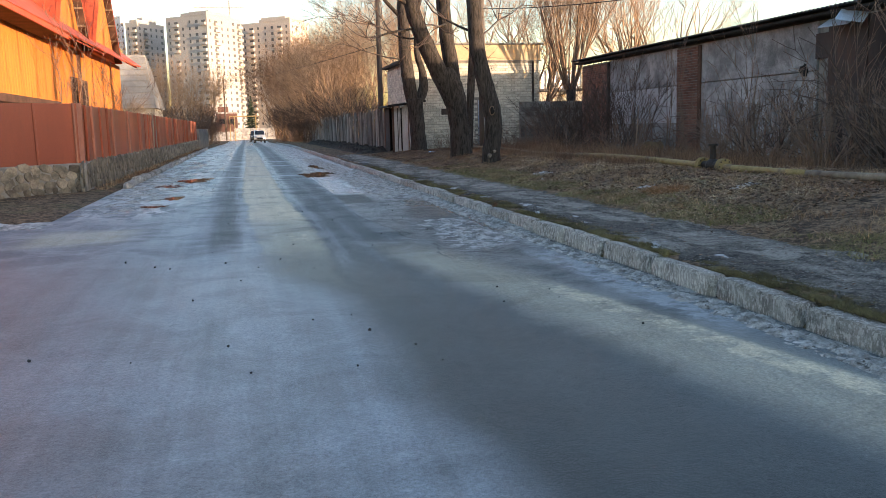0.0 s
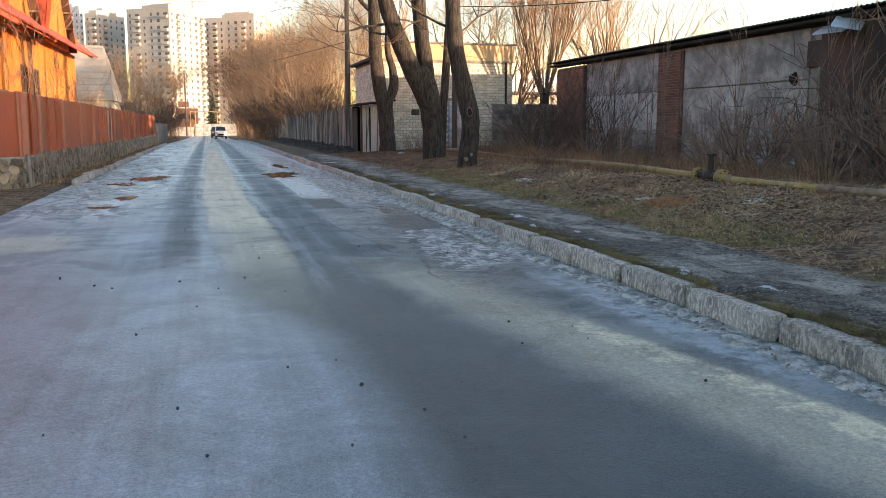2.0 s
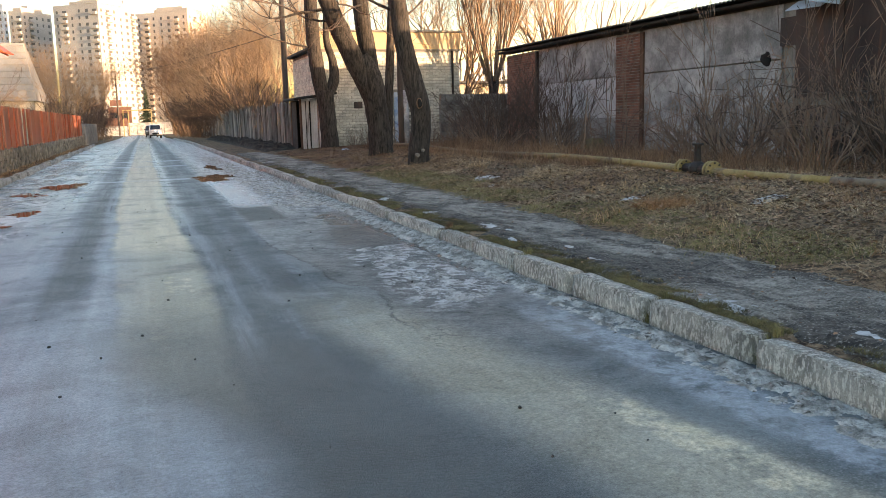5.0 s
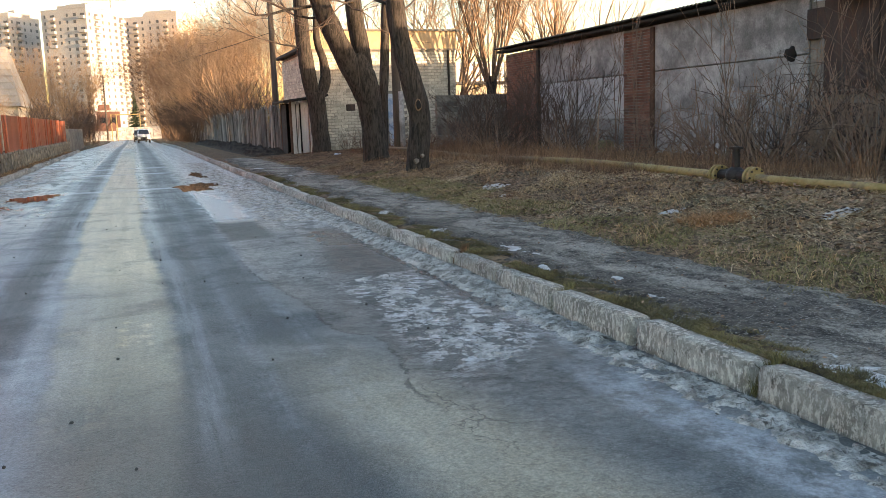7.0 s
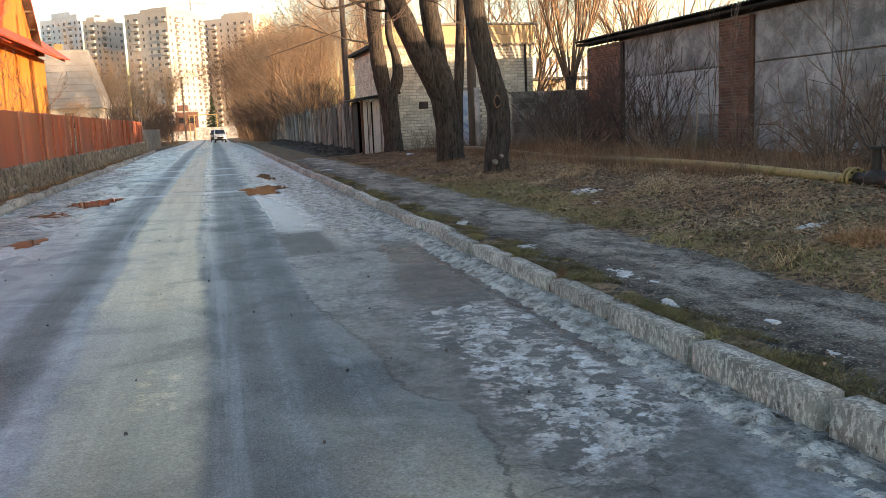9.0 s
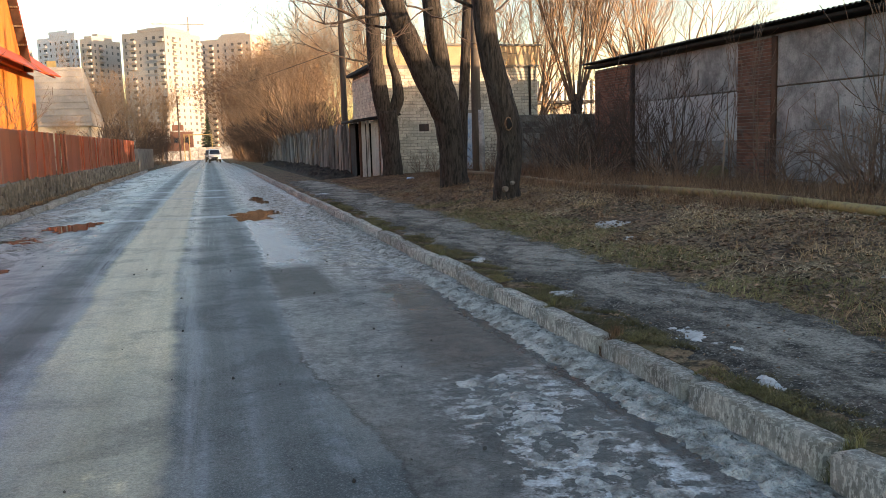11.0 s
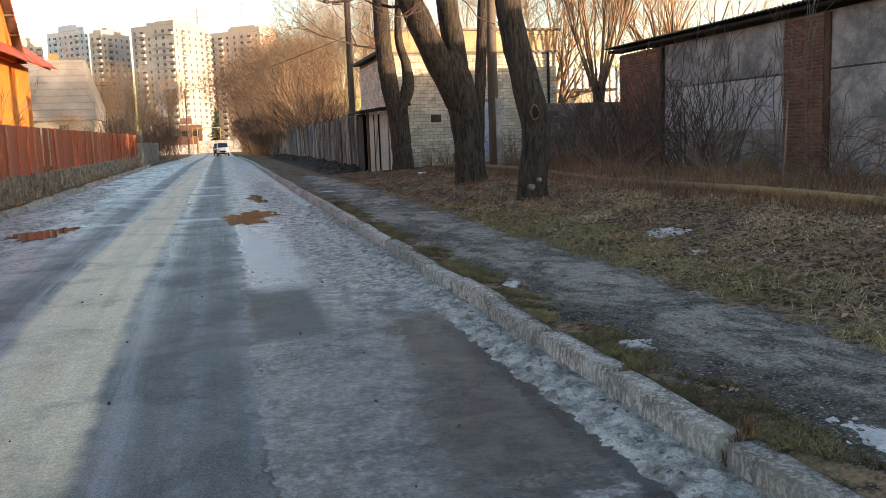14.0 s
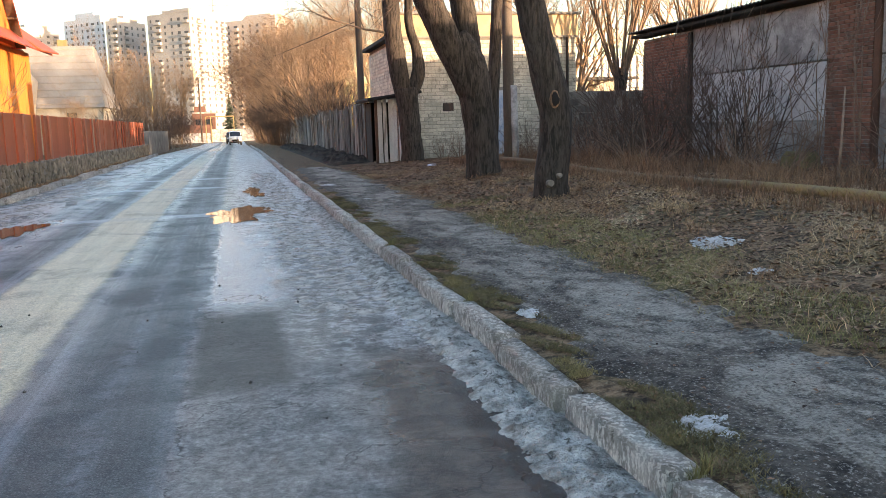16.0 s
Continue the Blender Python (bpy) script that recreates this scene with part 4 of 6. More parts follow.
sw = thing("stone_wall", "low fieldstone retaining wall under the fence", "wall", kind="structure", at=(FX, 30, 0))
runs = [((FX, 63.5), (FX, 15.95)), ((FX, 15.95), (-6.6, 12.7)), ((-6.6, 12.7), (-20, 12.2))]
stones = [0]


def stone_mesh(seed):
    r = random.Random(seed)
    bm = bmesh.new()
    n = 7
    pts = []
    for k in range(n):
        a = 2 * math.pi * (k + r.uniform(-0.25, 0.25)) / n
        q = r.uniform(0.42, 0.56)
        pts.append((max(-0.5, min(0.5, q * math.cos(a) * 1.15)), max(-0.5, min(0.5, q * math.sin(a) * 1.15))))
    rings = []
    for s, d in ((1.0, 0.0), (0.96, 0.7), (0.84, 1.0)):
        rings.append([bm.verts.new((p[0] * s, -d, p[1] * s)) for p in pts])
    for k in range(2):
        for j in range(n):
            bm.faces.new((rings[k][j], rings[k][(j + 1) % n], rings[k + 1][(j + 1) % n], rings[k + 1][j]))
    bm.faces.new(rings[2])
    bmesh.ops.recalc_face_normals(bm, faces=bm.faces)
    me = bpy.data.meshes.new("stone")
    bm.to_mesh(me)
    bm.free()
    me.materials.append(STONE)
    me.polygons.foreach_set("use_smooth", [False] * len(me.polygons))
    return me


stone_me = [stone_mesh(i) for i in range(9)]
rest_v, rest_f, roff = [], [], 0
H0 = 0.66
for (ax, ay), (bx, by) in runs:
    L = math.hypot(bx - ax, by - ay)
    d = Vector(((bx - ax) / L, (by - ay) / L, 0))
    nrm = Vector((d.y, -d.x, 0))
    if nrm.dot(Vector((1, -0.3, 0))) < 0:
        nrm = -nrm
    ang = math.degrees(math.atan2(d.y, d.x))
    mid = (Vector((ax, ay, 0)) + Vector((bx, by, 0))) / 2 - nrm * 0.2
    bm = box(bmesh.new(), -L / 2 - 0.1, L / 2 + 0.1, -0.17, 0.17, -0.1, H0, 0.03)
    ob = part("core_wall", bm, MORTAR, None)
    ob.matrix_world = pose(mid.x, mid.y, 0, 0, 0, ang)
    at_parent(ob, sw)
    flip = 1 if (Matrix.Rotation(radians(ang), 3, "Z") @ Vector((0, -1, 0))).dot(nrm) > 0 else -1
    for row in range(4):
        s = rng.uniform(0, 0.2)
        while s < L:
            w = rng.choice((0.13, 0.18, 0.24, 0.3, 0.38))
            p = Vector((ax, ay, 0)) + d * (s + w / 2) - nrm * 0.035
            m = pose(p.x, p.y, 0.1 + row * 0.158 + rng.uniform(-0.05, 0.05), 0, rng.uniform(-35, 35), ang + (0 if flip > 0 else 180)) @ Matrix.Diagonal((w * 1.1, rng.uniform(0.015, 0.04), rng.uniform(0.13, 0.24), 1))
            me = stone_me[rng.randrange(9)]
            if stones[0] < 300 and (p.y < 34):
                ob = new("stone", me)
                ob.matrix_world = m
                at_parent(ob, sw)
                stones[0] += 1
            else:
                v = np.array([(m @ q.co)[:] for q in me.vertices])
                rest_v.append(v)
                rest_f += [tuple(i + roff for i in f.vertices) for f in me.polygons]
                roff += len(v)
            s += w + 0.01
tagged(at_parent(obj("stones", np.concatenate(rest_v), rest_f, STONE), sw), kind="stuff")

fence = thing("sheet_fence", "red-brown painted sheet-metal fence on a stone base", "fence", at=(FX, 30, 0.66))


def panel_mesh(w, h):
    bm = bmesh.new()
    box(bm, -w / 2, w / 2, -0.012, 0.012, 0, h, 0.004)
    box(bm, -w / 2, -w / 2 + 0.045, -0.055, 0.012, 0, h, 0.004)
    me = bpy.data.meshes.new("fence_panel")
    bm.to_mesh(me)
    bm.free()
    me.materials.append(FENCE)
    return me


pm = panel_mesh(1.06, 1.32)
for (ax, ay), (bx, by) in runs[:2] + runs[2:]:
    L = math.hypot(bx - ax, by - ay)
    d = Vector(((bx - ax) / L, (by - ay) / L, 0))
    nrm = Vector((d.y, -d.x, 0))
    if nrm.dot(Vector((1, -0.3, 0))) < 0:
        nrm = -nrm
    n = max(1, int(L / 1.08))
    ang = math.degrees(math.atan2(nrm.y, nrm.x)) + 90
    for i in range(n):
        s = (i + 0.5) * L / n
        p = Vector((ax, ay, 0)) + d * s - nrm * 0.14
        if p.y > 62.6:
            continue
        ob = new("fence_panel", pm)
        rise = 0.62 + 0.06 * min(1, max(0, (p.y - 15) / 40))
        ob.matrix_world = pose(p.x, p.y, rise, rng.uniform(-0.8, 0.8), 0, ang + rng.uniform(-5, 5)) @ Matrix.Diagonal((L / n / 1.055, 1, 1, 1))
        at_parent(ob, fence)
        if i % 3 == 0:
            bm = box(bmesh.new(), -0.11, 0.11, -0.035, 0.03, 0, 1.33, 0.008)
            ob = part("fence_post", bm, FENCE_POST, None)
            q = Vector((ax, ay, 0)) + d * (s - 0.5 * L / n) - nrm * 0.12
            ob.matrix_world = pose(q.x, q.y, rise, 0, 0, ang)
            at_parent(ob, fence)

endwall = thing("garden_wall", "grey block garden wall beyond the red fence", "wall", at=(FX, 68, 0))
wpart("core_wall", (FX - 0.3, FX, 63.6, 80, -0.1, 1.5), BLOCK, endwall, 0.02)

# ---- orange house ----
house = thing("orange_house", "orange boarded house with steep red metal roof", "house", at=(-10.5, 39, 0))
HX, HY0, HY1 = -7.0, 16.5, 47.6
bm = bmesh.new()
box(bm, -14.8, HX, HY0, HY1, 0, 5.0)
at_parent(part("wall", bm, ORANGE, None), house)


def prism(bm, tri, y0, y1):
    """A prism of an x-z outline between two y."""
    a = [bm.verts.new((x, y0, z)) for x, z in tri]
    b = [bm.verts.new((x, y1, z)) for x, z in tri]
    n = len(tri)
    bm.faces.new(a)
    bm.faces.new(b[::-1])
    for i in range(n):
        bm.faces.new((a[i], b[i], b[(i + 1) % n], a[(i + 1) % n]))
    bmesh.ops.recalc_face_normals(bm, faces=bm.faces)
    return bm


at_parent(part("gable", prism(bmesh.new(), [(-14.8, 4.9), (HX, 4.9), (-10.9, 9.1)], HY0, HY1), ORANGE, None), house)
for i in range(24):
    a = -14.5 + i * 0.32
    wpart("wall_board", (a, a + 0.3, HY0 - 0.022, HY0 - 0.003, 2.6, 5.0 + max(0, min(3.9, (4 - abs(a + 10.9)) * 0.95))), ORANGE, house, 0.006)
for i in range(95):
    a = HY0 + 0.02 + i * 0.325
    wpart("wall_board", (HX + 0.003, HX + 0.018, a, a + 0.305, 0.4, 4.95), ORANGE, house, 0.005)
wpart("ledge", (HX + 0.03, HX + 0.32, HY0, 29.4, 2.22, 2.46), BROWN_WOOD, house, 0.02, "dark timber ledge along the wall")
wpart("eave_soffit", (HX + 0.02, -6.14, HY0 - 0.6, 28.6, 4.6, 4.66), BROWN_WOOD, house, 0.01, "dark brown boarded eave soffit")
wpart("gutter_board", (-6.14, -6.08, HY0 - 0.6, 28.6, 4.56, 4.72), RED_ROOF, house, 0.01)


def slab(name, p0, p1, p2, p3, t, material, par, label=""):
    """A thick sheet on four corners."""
    q = [Vector(p) for p in (p0, p1, p2, p3)]
    nn = (q[1] - q[0]).cross(q[3] - q[0]).normalized() * t
    vs = q + [v - nn for v in q]
    fs = [(0, 1, 2, 3), (7, 6, 5, 4), (0, 4, 5, 1), (1, 5, 6, 2), (2, 6, 7, 3), (3, 7, 4, 0)]
    ob = at_parent(obj(name, vs, fs, material), par)
    if label:
        tagged(ob, label)
    return ob


EX, EZ, RX, RZ = -6.1, 4.72, -10.9, 9.5
slab("roof", (EX, HY0 - 0.7, EZ), (EX, HY1 + 0.5, EZ + 0.25), (RX, HY1 + 0.5, RZ), (RX, HY0 - 0.7, RZ), 0.06, RED_ROOF, house, "red ribbed metal roof")
slab("roof", (RX, HY0 - 0.7, RZ), (RX, HY1 + 0.5, RZ), (-15.4, HY1 + 0.5, EZ), (-15.4, HY0 - 0.7, EZ), 0.06, RED_ROOF, house)
slab("soffit", (EX + 0.02, HY0 - 0.68, EZ - 0.1), (EX - 0.1, HY0 + 0.02, EZ - 0.1), (RX, HY0 + 0.02, RZ - 0.12), (RX, HY0 - 0.68, RZ - 0.12), 0.05, BROWN_WOOD, house, "dark brown rake soffit")
slab("fascia", (EX + 0.02, HY0 - 0.72, EZ - 0.12), (EX + 0.02, HY0 - 0.72, EZ + 0.06), (RX, HY0 - 0.72, RZ + 0.04), (RX, HY0 - 0.72, RZ - 0.18), 0.04, RED_ROOF, house)


def dormer(y0, y1, h, z0):
    """A steep road-facing gable with ribbed roof slopes and an open verge."""
    yc = (y0 + y1) / 2
    fx, bx = -6.45, -10.5
    bm = bmesh.new()
    a = [bm.verts.new((HX + 0.25, *p)) for p in ((y0 + 0.5, z0), (y1 - 0.5, z0), (yc, z0 + h - 0.7))]
    b = [bm.verts.new((HX - 1.0, *p)) for p in ((y0 + 0.5, z0), (y1 - 0.5, z0), (yc, z0 + h - 0.7))]
    bm.faces.new(a)
    bm.faces.new(b[::-1])
    for i in range(3):
        bm.faces.new((a[i], b[i], b[(i + 1) % 3], a[(i + 1) % 3]))
    bmesh.ops.recalc_face_normals(bm, faces=bm.faces)
    at_parent(part("dormer_gable", bm, ORANGE, None), house)
    top = (yc, z0 + h)
    for ye in (y0, y1):
        slab("dormer_roof", (fx, ye, z0), (fx, *top), (bx, *top), (bx, ye, z0), 0.05 if ye == y0 else -0.05, RED_ROOF, house)
        e = 0.14
        s = 1 if ye == y1 else -1
        slab("dormer_soffit", (fx - 0.02, ye - s * 0.12, z0), (fx - 0.02, yc - s * 0.0, z0 + h - e), (HX + 0.2, yc, z0 + h - e), (HX + 0.2, ye - s * 0.12, z0), 0.04, BROWN_WOOD, house, "dark timber verge soffit")
        nb = 7
        for k in range(nb):
            f = (k + 0.5) / nb
            yy, zz = ye + (yc - ye) * f - s * 0.16, z0 + (h - e) * f
            wpart("batten", (HX + 0.2, fx - 0.01, yy - 0.04, yy + 0.04, zz - 0.03, zz + 0.05), PALE_BARK, house)
        n = 9
        for k in range(n):
            xx = fx - 0.1 - k * 0.42
            slab("seam", (xx, ye + s * 0.04, z0), (xx, yc + s * 0.0, z0 + h + 0.05), (xx - 0.04, yc, z0 + h + 0.05), (xx - 0.04, ye + s * 0.04, z0), 0.05, RED_ROOF, house)
    slab("eave_skirt", (fx + 0.45, y0 - 0.3, z0 - 0.12), (fx + 0.45, y1 + 0.3, z0 - 0.06), (HX, y1 + 0.2, z0 + 0.5), (HX, y0 - 0.2, z0 + 0.45), 0.05, RED_ROOF, house)


dormer(28.6, 35.3, 4.6, 4.75)
dormer(36.2, 44.6, 5.0, 4.95)
slab("eave_skirt", (-5.9, 45.0, 4.9), (-5.9, 48.4, 5.05), (HX - 0.4, 48.2, 6.2), (HX - 0.4, 44.9, 6.0), 0.06, RED_ROOF, house)
for y0 in (33.1, 35.4):
    wpart("window", (HX, HX + 0.05, y0, y0 + 1.0, 2.0, 3.5), GLASS, house, 0.01, "dark narrow window")
    wpart("window_frame", (HX + 0.02, HX + 0.08, y0 - 0.09, y0 + 0.0, 1.95, 3.58), BROWN_WOOD, house)
    wpart("window_frame", (HX + 0.02, HX + 0.08, y0 + 1.0, y0 + 1.09, 1.95, 3.58), BROWN_WOOD, house)
    wpart("window_frame", (HX + 0.02, HX + 0.08, y0, y0 + 1.0, 3.5, 3.58), BROWN_WOOD, house)
    wpart("mullion", (HX + 0.03, HX + 0.075, y0 + 0.45, y0 + 0.52, 2.0, 3.5), BROWN_WOOD, house)
wpart("corner_post", (HX + 0.02, HX + 0.14, 34.62, 34.86, 1.5, 4.6), BROWN_WOOD, house, 0.01)

# ---- pale house beyond ----
ph = thing("pale_house", "pale rendered house with a tall light roof", "house", at=(-13, 82, 0))
wpart("wall", (-14.7, -8.1, 75.9, 84.6, 0, 3.5), PALE_RENDER, ph)
bq, tq = [(-15.0, 75.6), (-7.85, 75.6), (-7.85, 85), (-15.0, 85)], [(-14.7, 79.6), (-8.95, 79.6), (-8.95, 81), (-14.7, 81)]
at_parent(obj("roof", [(*p, 3.45) for p in bq] + [(*p, 8.35) for p in tq], [(3, 2, 1, 0), (4, 5, 6, 7)] + [(i, (i + 1) % 4, 4 + (i + 1) % 4, 4 + i) for i in range(4)], PALE_ROOF), ph)
for i in range(9):
    f0 = (i + 0.5) / 9
    wpart("roof_course", (-15.0 + 0.3 * f0, -7.87 - 1.08 * f0, 75.55 + 4 * f0, 75.63 + 4 * f0, 3.44 + 4.9 * f0, 3.5 + 4.9 * f0), PALE_ROOF, ph)
at_parent(part("side_gable", prism(bmesh.new(), [(-15.1, 0), (-12.7, 0), (-12.7, 5.5), (-13.9, 6.9), (-15.1, 5.5)], 74.9, 78), PALE_RENDER, None), ph)
for x0, z0, z1 in ((-14.15, 5.0, 5.9), (-14.6, 2.2, 3.4), (-13.6, 2.2, 3.4)):
    wpart("window", (x0, x0 + 0.5, 74.84, 74.9, z0, z1), GLASS, ph)
    wpart("window_sill", (x0 - 0.05, x0 + 0.55, 74.78, 74.9, z0 - 0.08, z0), PALE_RENDER, ph)
wpart("window", (-10.6, -9.9, 75.84, 75.9, 1.9, 3.1), GLASS, ph)
wpart("chimney", (-11.6, -10.9, 80, 80.6, 8.2, 8.9), YELLOW, ph, 0.03)

# ---- tower blocks ----


def tower(cx, cy, left, right, h, floors, material, dark, angle, bays_l, bays_r, label):
    """A block of flats with one corner forward; local x along the right face, local y along the left face."""
    t = thing("apartment_tower", label, "building", group="tower blocks", at=(cx, cy, 0))
    t.rotation_euler = (0, 0, angle)
    fl = h / floors
    part("wall", box(bmesh.new(), 0, right, 0, left, 0, h - 1.2), material, t)
    part("roof", box(bmesh.new(), right * 0.3, right * 0.8, left * 0.2, left * 0.7, h - 1.2, h + 1.6), material, t)
    part("parapet", box(bmesh.new(), -0.15, right * 0.7, -0.15, left * 0.62, h - 1.2, h), material, t)
    def piece(name, lim, mat):
        bw = bmesh.new()
        box(bw, *lim)
        me = bpy.data.meshes.new(name)
        bw.to_mesh(me)
        bw.free()
        me.materials.append(mat)
        return me
    narrow = piece("window", (-0.45, 0.45, -0.05, 0.05, 0.1, 1.4), HAZED_GLASS)
    broad = piece("window", (-0.75, 0.75, -0.05, 0.05, 0.1, 1.4), HAZED_GLASS)
    # flat dark panel in place of the shaded recess above each balcony
    loggia_shade = piece("loggia_shade", (-1.1, 1.1, -0.05, 0.05, 0.1, 1.2), HAZED_GLASS)
    bal = piece("balcony", (-1.6, 1.6, -1.2, 0.0, -1.1, 0.1), material)
    rr = random.Random(int(abs(cx) * 10))
    for f in range(max(1, floors - 17), floors):
        z = f * fl - 1.9
        for face, n, L in ((0, bays_r, right), (1, bays_l, left)):
            for i in range(n):
                s = (i + 0.5) * L / n
                m = pose(s, 0, z) if face == 0 else pose(0, L - s, z, 0, 0, -90)
                kind = "nlbnwl"[i % 6]
                if rr.random() < 0.06:
                    continue
                w = new("window", {"n": narrow, "w": broad, "b": narrow, "l": loggia_shade}[kind])
                w.parent = t
                w.matrix_local = m
                if kind == "l":
                    b = new("balcony", bal)
                    b.parent = t
                    b.matrix_local = m
    return t


tower(-14.6, 400, 23.7, 24.3, 54.5, 19, TOWER, 0, radians(52), 6, 6, "pale panel tower block with balconies, sunlit side")
tower(-47.7, 430, 7, 18.6, 54.5, 19, TOWER, 0, radians(54), 2, 5, "slim pale tower block far behind the houses")
tower(-57.5, 450, 27, 2.0, 58.5, 20, GREY_TOWER, 0, radians(47), 7, 1, "bluish grey tower block in shade")
tower(-101, 470, 8, 24, 55.5, 19, TOWER, 0, radians(40), 2, 6, "pale tower block on the horizon")
tower(23, 420, 29, 16, 54.5, 19, TOWER_TAN, 0, radians(52), 7, 4, "tan panel tower block behind bare trees")
crane = thing("tower_crane", "thin distant construction crane", "crane", at=(-5, 440, 0))
wpart("mast", (-5.4, -4.6, 440, 440.8, 0, 65), CONCRETE, crane)
wpart("jib", (-22, 2.5, 440.1, 440.5, 61.2, 61.7), CONCRETE, crane)

# ---- street end ----
gate = thing("pipe_portal", "yellow gas pipe portal over the street end", "gas pipe", at=(0, 150, 0))
for x in (-2.9, -2.1, 1.5):
    wpart("post", (x - 0.08, x + 0.08, 150, 150.16, -0.5, 3.75), YELLOW, gate, 0.03)
wpart("beam", (-2.98, 1.58, 150, 150.16, 3.7, 3.86), YELLOW, gate, 0.03)
sg = thing("street_gate", "pale metal sliding gate closing the street", "gate", at=(0, 158, -0.4))
for i in range(5):
    wpart("gate_panel", (-2.4 + i * 1.5, -0.95 + i * 1.5, 158, 158.08, -0.4, 1.75), CONCRETE, sg, 0.02)
wl = thing("gate_wall", "red brick wall with pale base beside gate", "wall", at=(-5, 158, -0.4))
wpart("lower", (-9, -2.5, 158, 158.3, -0.5, 1.2), CONCRETE, wl, 0.02)
wpart("upper", (-9, -2.5, 158, 158.3, 1.2, 2.6), PLAIN_RED, wl, 0.02)
wl = thing("gate_wall", "red brick wall beside the street gate", "wall", at=(6.5, 158, -0.4))
wpart("pier", (5.2, 8.4, 157.9, 158.4, -0.5, 2.6), PLAIN_RED, wl, 0.02)
rh = thing("brick_house", "red brick house at the street end", "house", at=(-4, 168, -0.4))
wpart("wall", (-5.6, -1.8, 165, 176, -0.5, 4.6), PLAIN_RED, rh)
wpart("cornice", (-5.75, -1.65, 164.85, 176, 4.6, 4.85), CONCRETE, rh)
wpart("roof", (-5.3, -3.4, 166, 172, 4.85, 5.9), PLAIN_RED, rh)
for x in (-5.1, -3.4):
    wpart("window", (x, x + 1.2, 164.94, 165, 2.4, 3.6), GLASS, rh, 0)

# ---- vehicles ----


def car(name, x, y, w, l, hood, roof, material, label):
    """Van or car facing the camera."""
    c = thing(name, label, "car", at=(x, y, 0))
    prof = [(-l / 2, 0.32), (-l / 2, 0.82), (-l / 2 + 0.12, hood), (-l / 2 + l * 0.2, hood + 0.08), (-l / 2 + l * 0.36, roof - 0.06), (-l / 2 + l * 0.45, roof), (l / 2 - 0.25, roof - 0.03), (l / 2, roof - 0.35), (l / 2, 0.32)]
    bm = bmesh.new()
    a = [bm.verts.new((-w / 2, p, z)) for p, z in prof]
    b = [bm.verts.new((w / 2, p, z)) for p, z in prof]
    n = len(prof)
    bm.faces.new(a[::-1])
    bm.faces.new(b)
    for i in range(n):
        bm.faces.new((a[i], a[(i + 1) % n], b[(i + 1) % n], b[i]))
    for v in bm.verts:
        if v.co.z > hood + 0.1:
            v.co.x *= 0.86
    bmesh.ops.recalc_face_normals(bm, faces=bm.faces)
    bmesh.ops.bevel(bm, geom=list(bm.edges), offset=0.05, segments=2, affect="EDGES")
    part("body", bm, material, c)
    y0, z0, y1, z1 = -l / 2 + l * 0.2, hood + 0.1, -l / 2 + l * 0.36, roof - 0.08
    bm = bmesh.new()
    q = [(-w * 0.43, y0 - 0.01, z0), (w * 0.43, y0 - 0.01, z0), (w * 0.38, y1 - 0.03, z1), (-w * 0.38, y1 - 0.03, z1)]
    vs = [bm.verts.new(p) for p in q] + [bm.verts.new((p[0], p[1] + 0.05, p[2])) for p in q]
    for f in ((0, 1, 2, 3), (7, 6, 5, 4), (0, 4, 5, 1), (1, 5, 6, 2), (2, 6, 7, 3), (3, 7, 4, 0)):
        bm.faces.new([vs[i] for i in f])
    part("windscreen", bm, GLASS, c)
    part("grille", box(bmesh.new(), -w * 0.28, w * 0.28, -l / 2 - 0.02, -l / 2 + 0.03, 0.55, 0.75, 0.01), RUBBER, c)
    part("bumper", box(bmesh.new(), -w * 0.49, w * 0.49, -l / 2 - 0.08, -l / 2 + 0.1, 0.3, 0.52, 0.03), RUBBER, c)
    for s in (-1, 1):
        part("headlight", box(bmesh.new(), s * w * 0.36 - 0.14, s * w * 0.36 + 0.14, -l / 2 - 0.02, -l / 2 + 0.06, 0.78, 0.95, 0.03), LAMP_GLASS, c)
        part("side_window", box(bmesh.new(), s * w * 0.455 - 0.02, s * w * 0.455 + 0.02, y1, l / 2 - 0.5, hood + 0.18, roof - 0.2, 0.01), GLASS, c)
        part("wing_mirror", box(bmesh.new(), s * (w / 2 + 0.03) - 0.07, s * (w / 2 + 0.03) + 0.07, y0 + 0.1, y0 + 0.2, hood + 0.1, hood + 0.3, 0.02), RUBBER, c)
        for yy in (-l * 0.32, l * 0.3):
            bm = bmesh.new()
            bmesh.ops.create_cone(bm, cap_ends=True, segments=20, radius1=0.31, radius2=0.31, depth=0.2, matrix=pose(s * (w / 2 - 0.1), yy, 0.31, 0, 90, 0))
            wheel = part("wheel", bm, RUBBER, c)
            bm = bmesh.new()
            bmesh.ops.create_cone(bm, cap_ends=True, segments=16, radius1=0.19, radius2=0.19, depth=0.03, matrix=pose(s * (w / 2 + 0.01), yy, 0.31, 0, 90, 0))
            part("rim", bm, ZINC, wheel)
    c.location.z = float(dip(y)) - 0.01
    return c


car("van", 1.6, 122, 1.58, 4.2, 1.05, 1.82, CAR_WHITE, "small white van parked on the street")
car("car", 1.2, 133, 1.75, 4.3, 0.98, 1.75, CAR_DARK, "dark car parked behind the white van")

# ---- trees ----


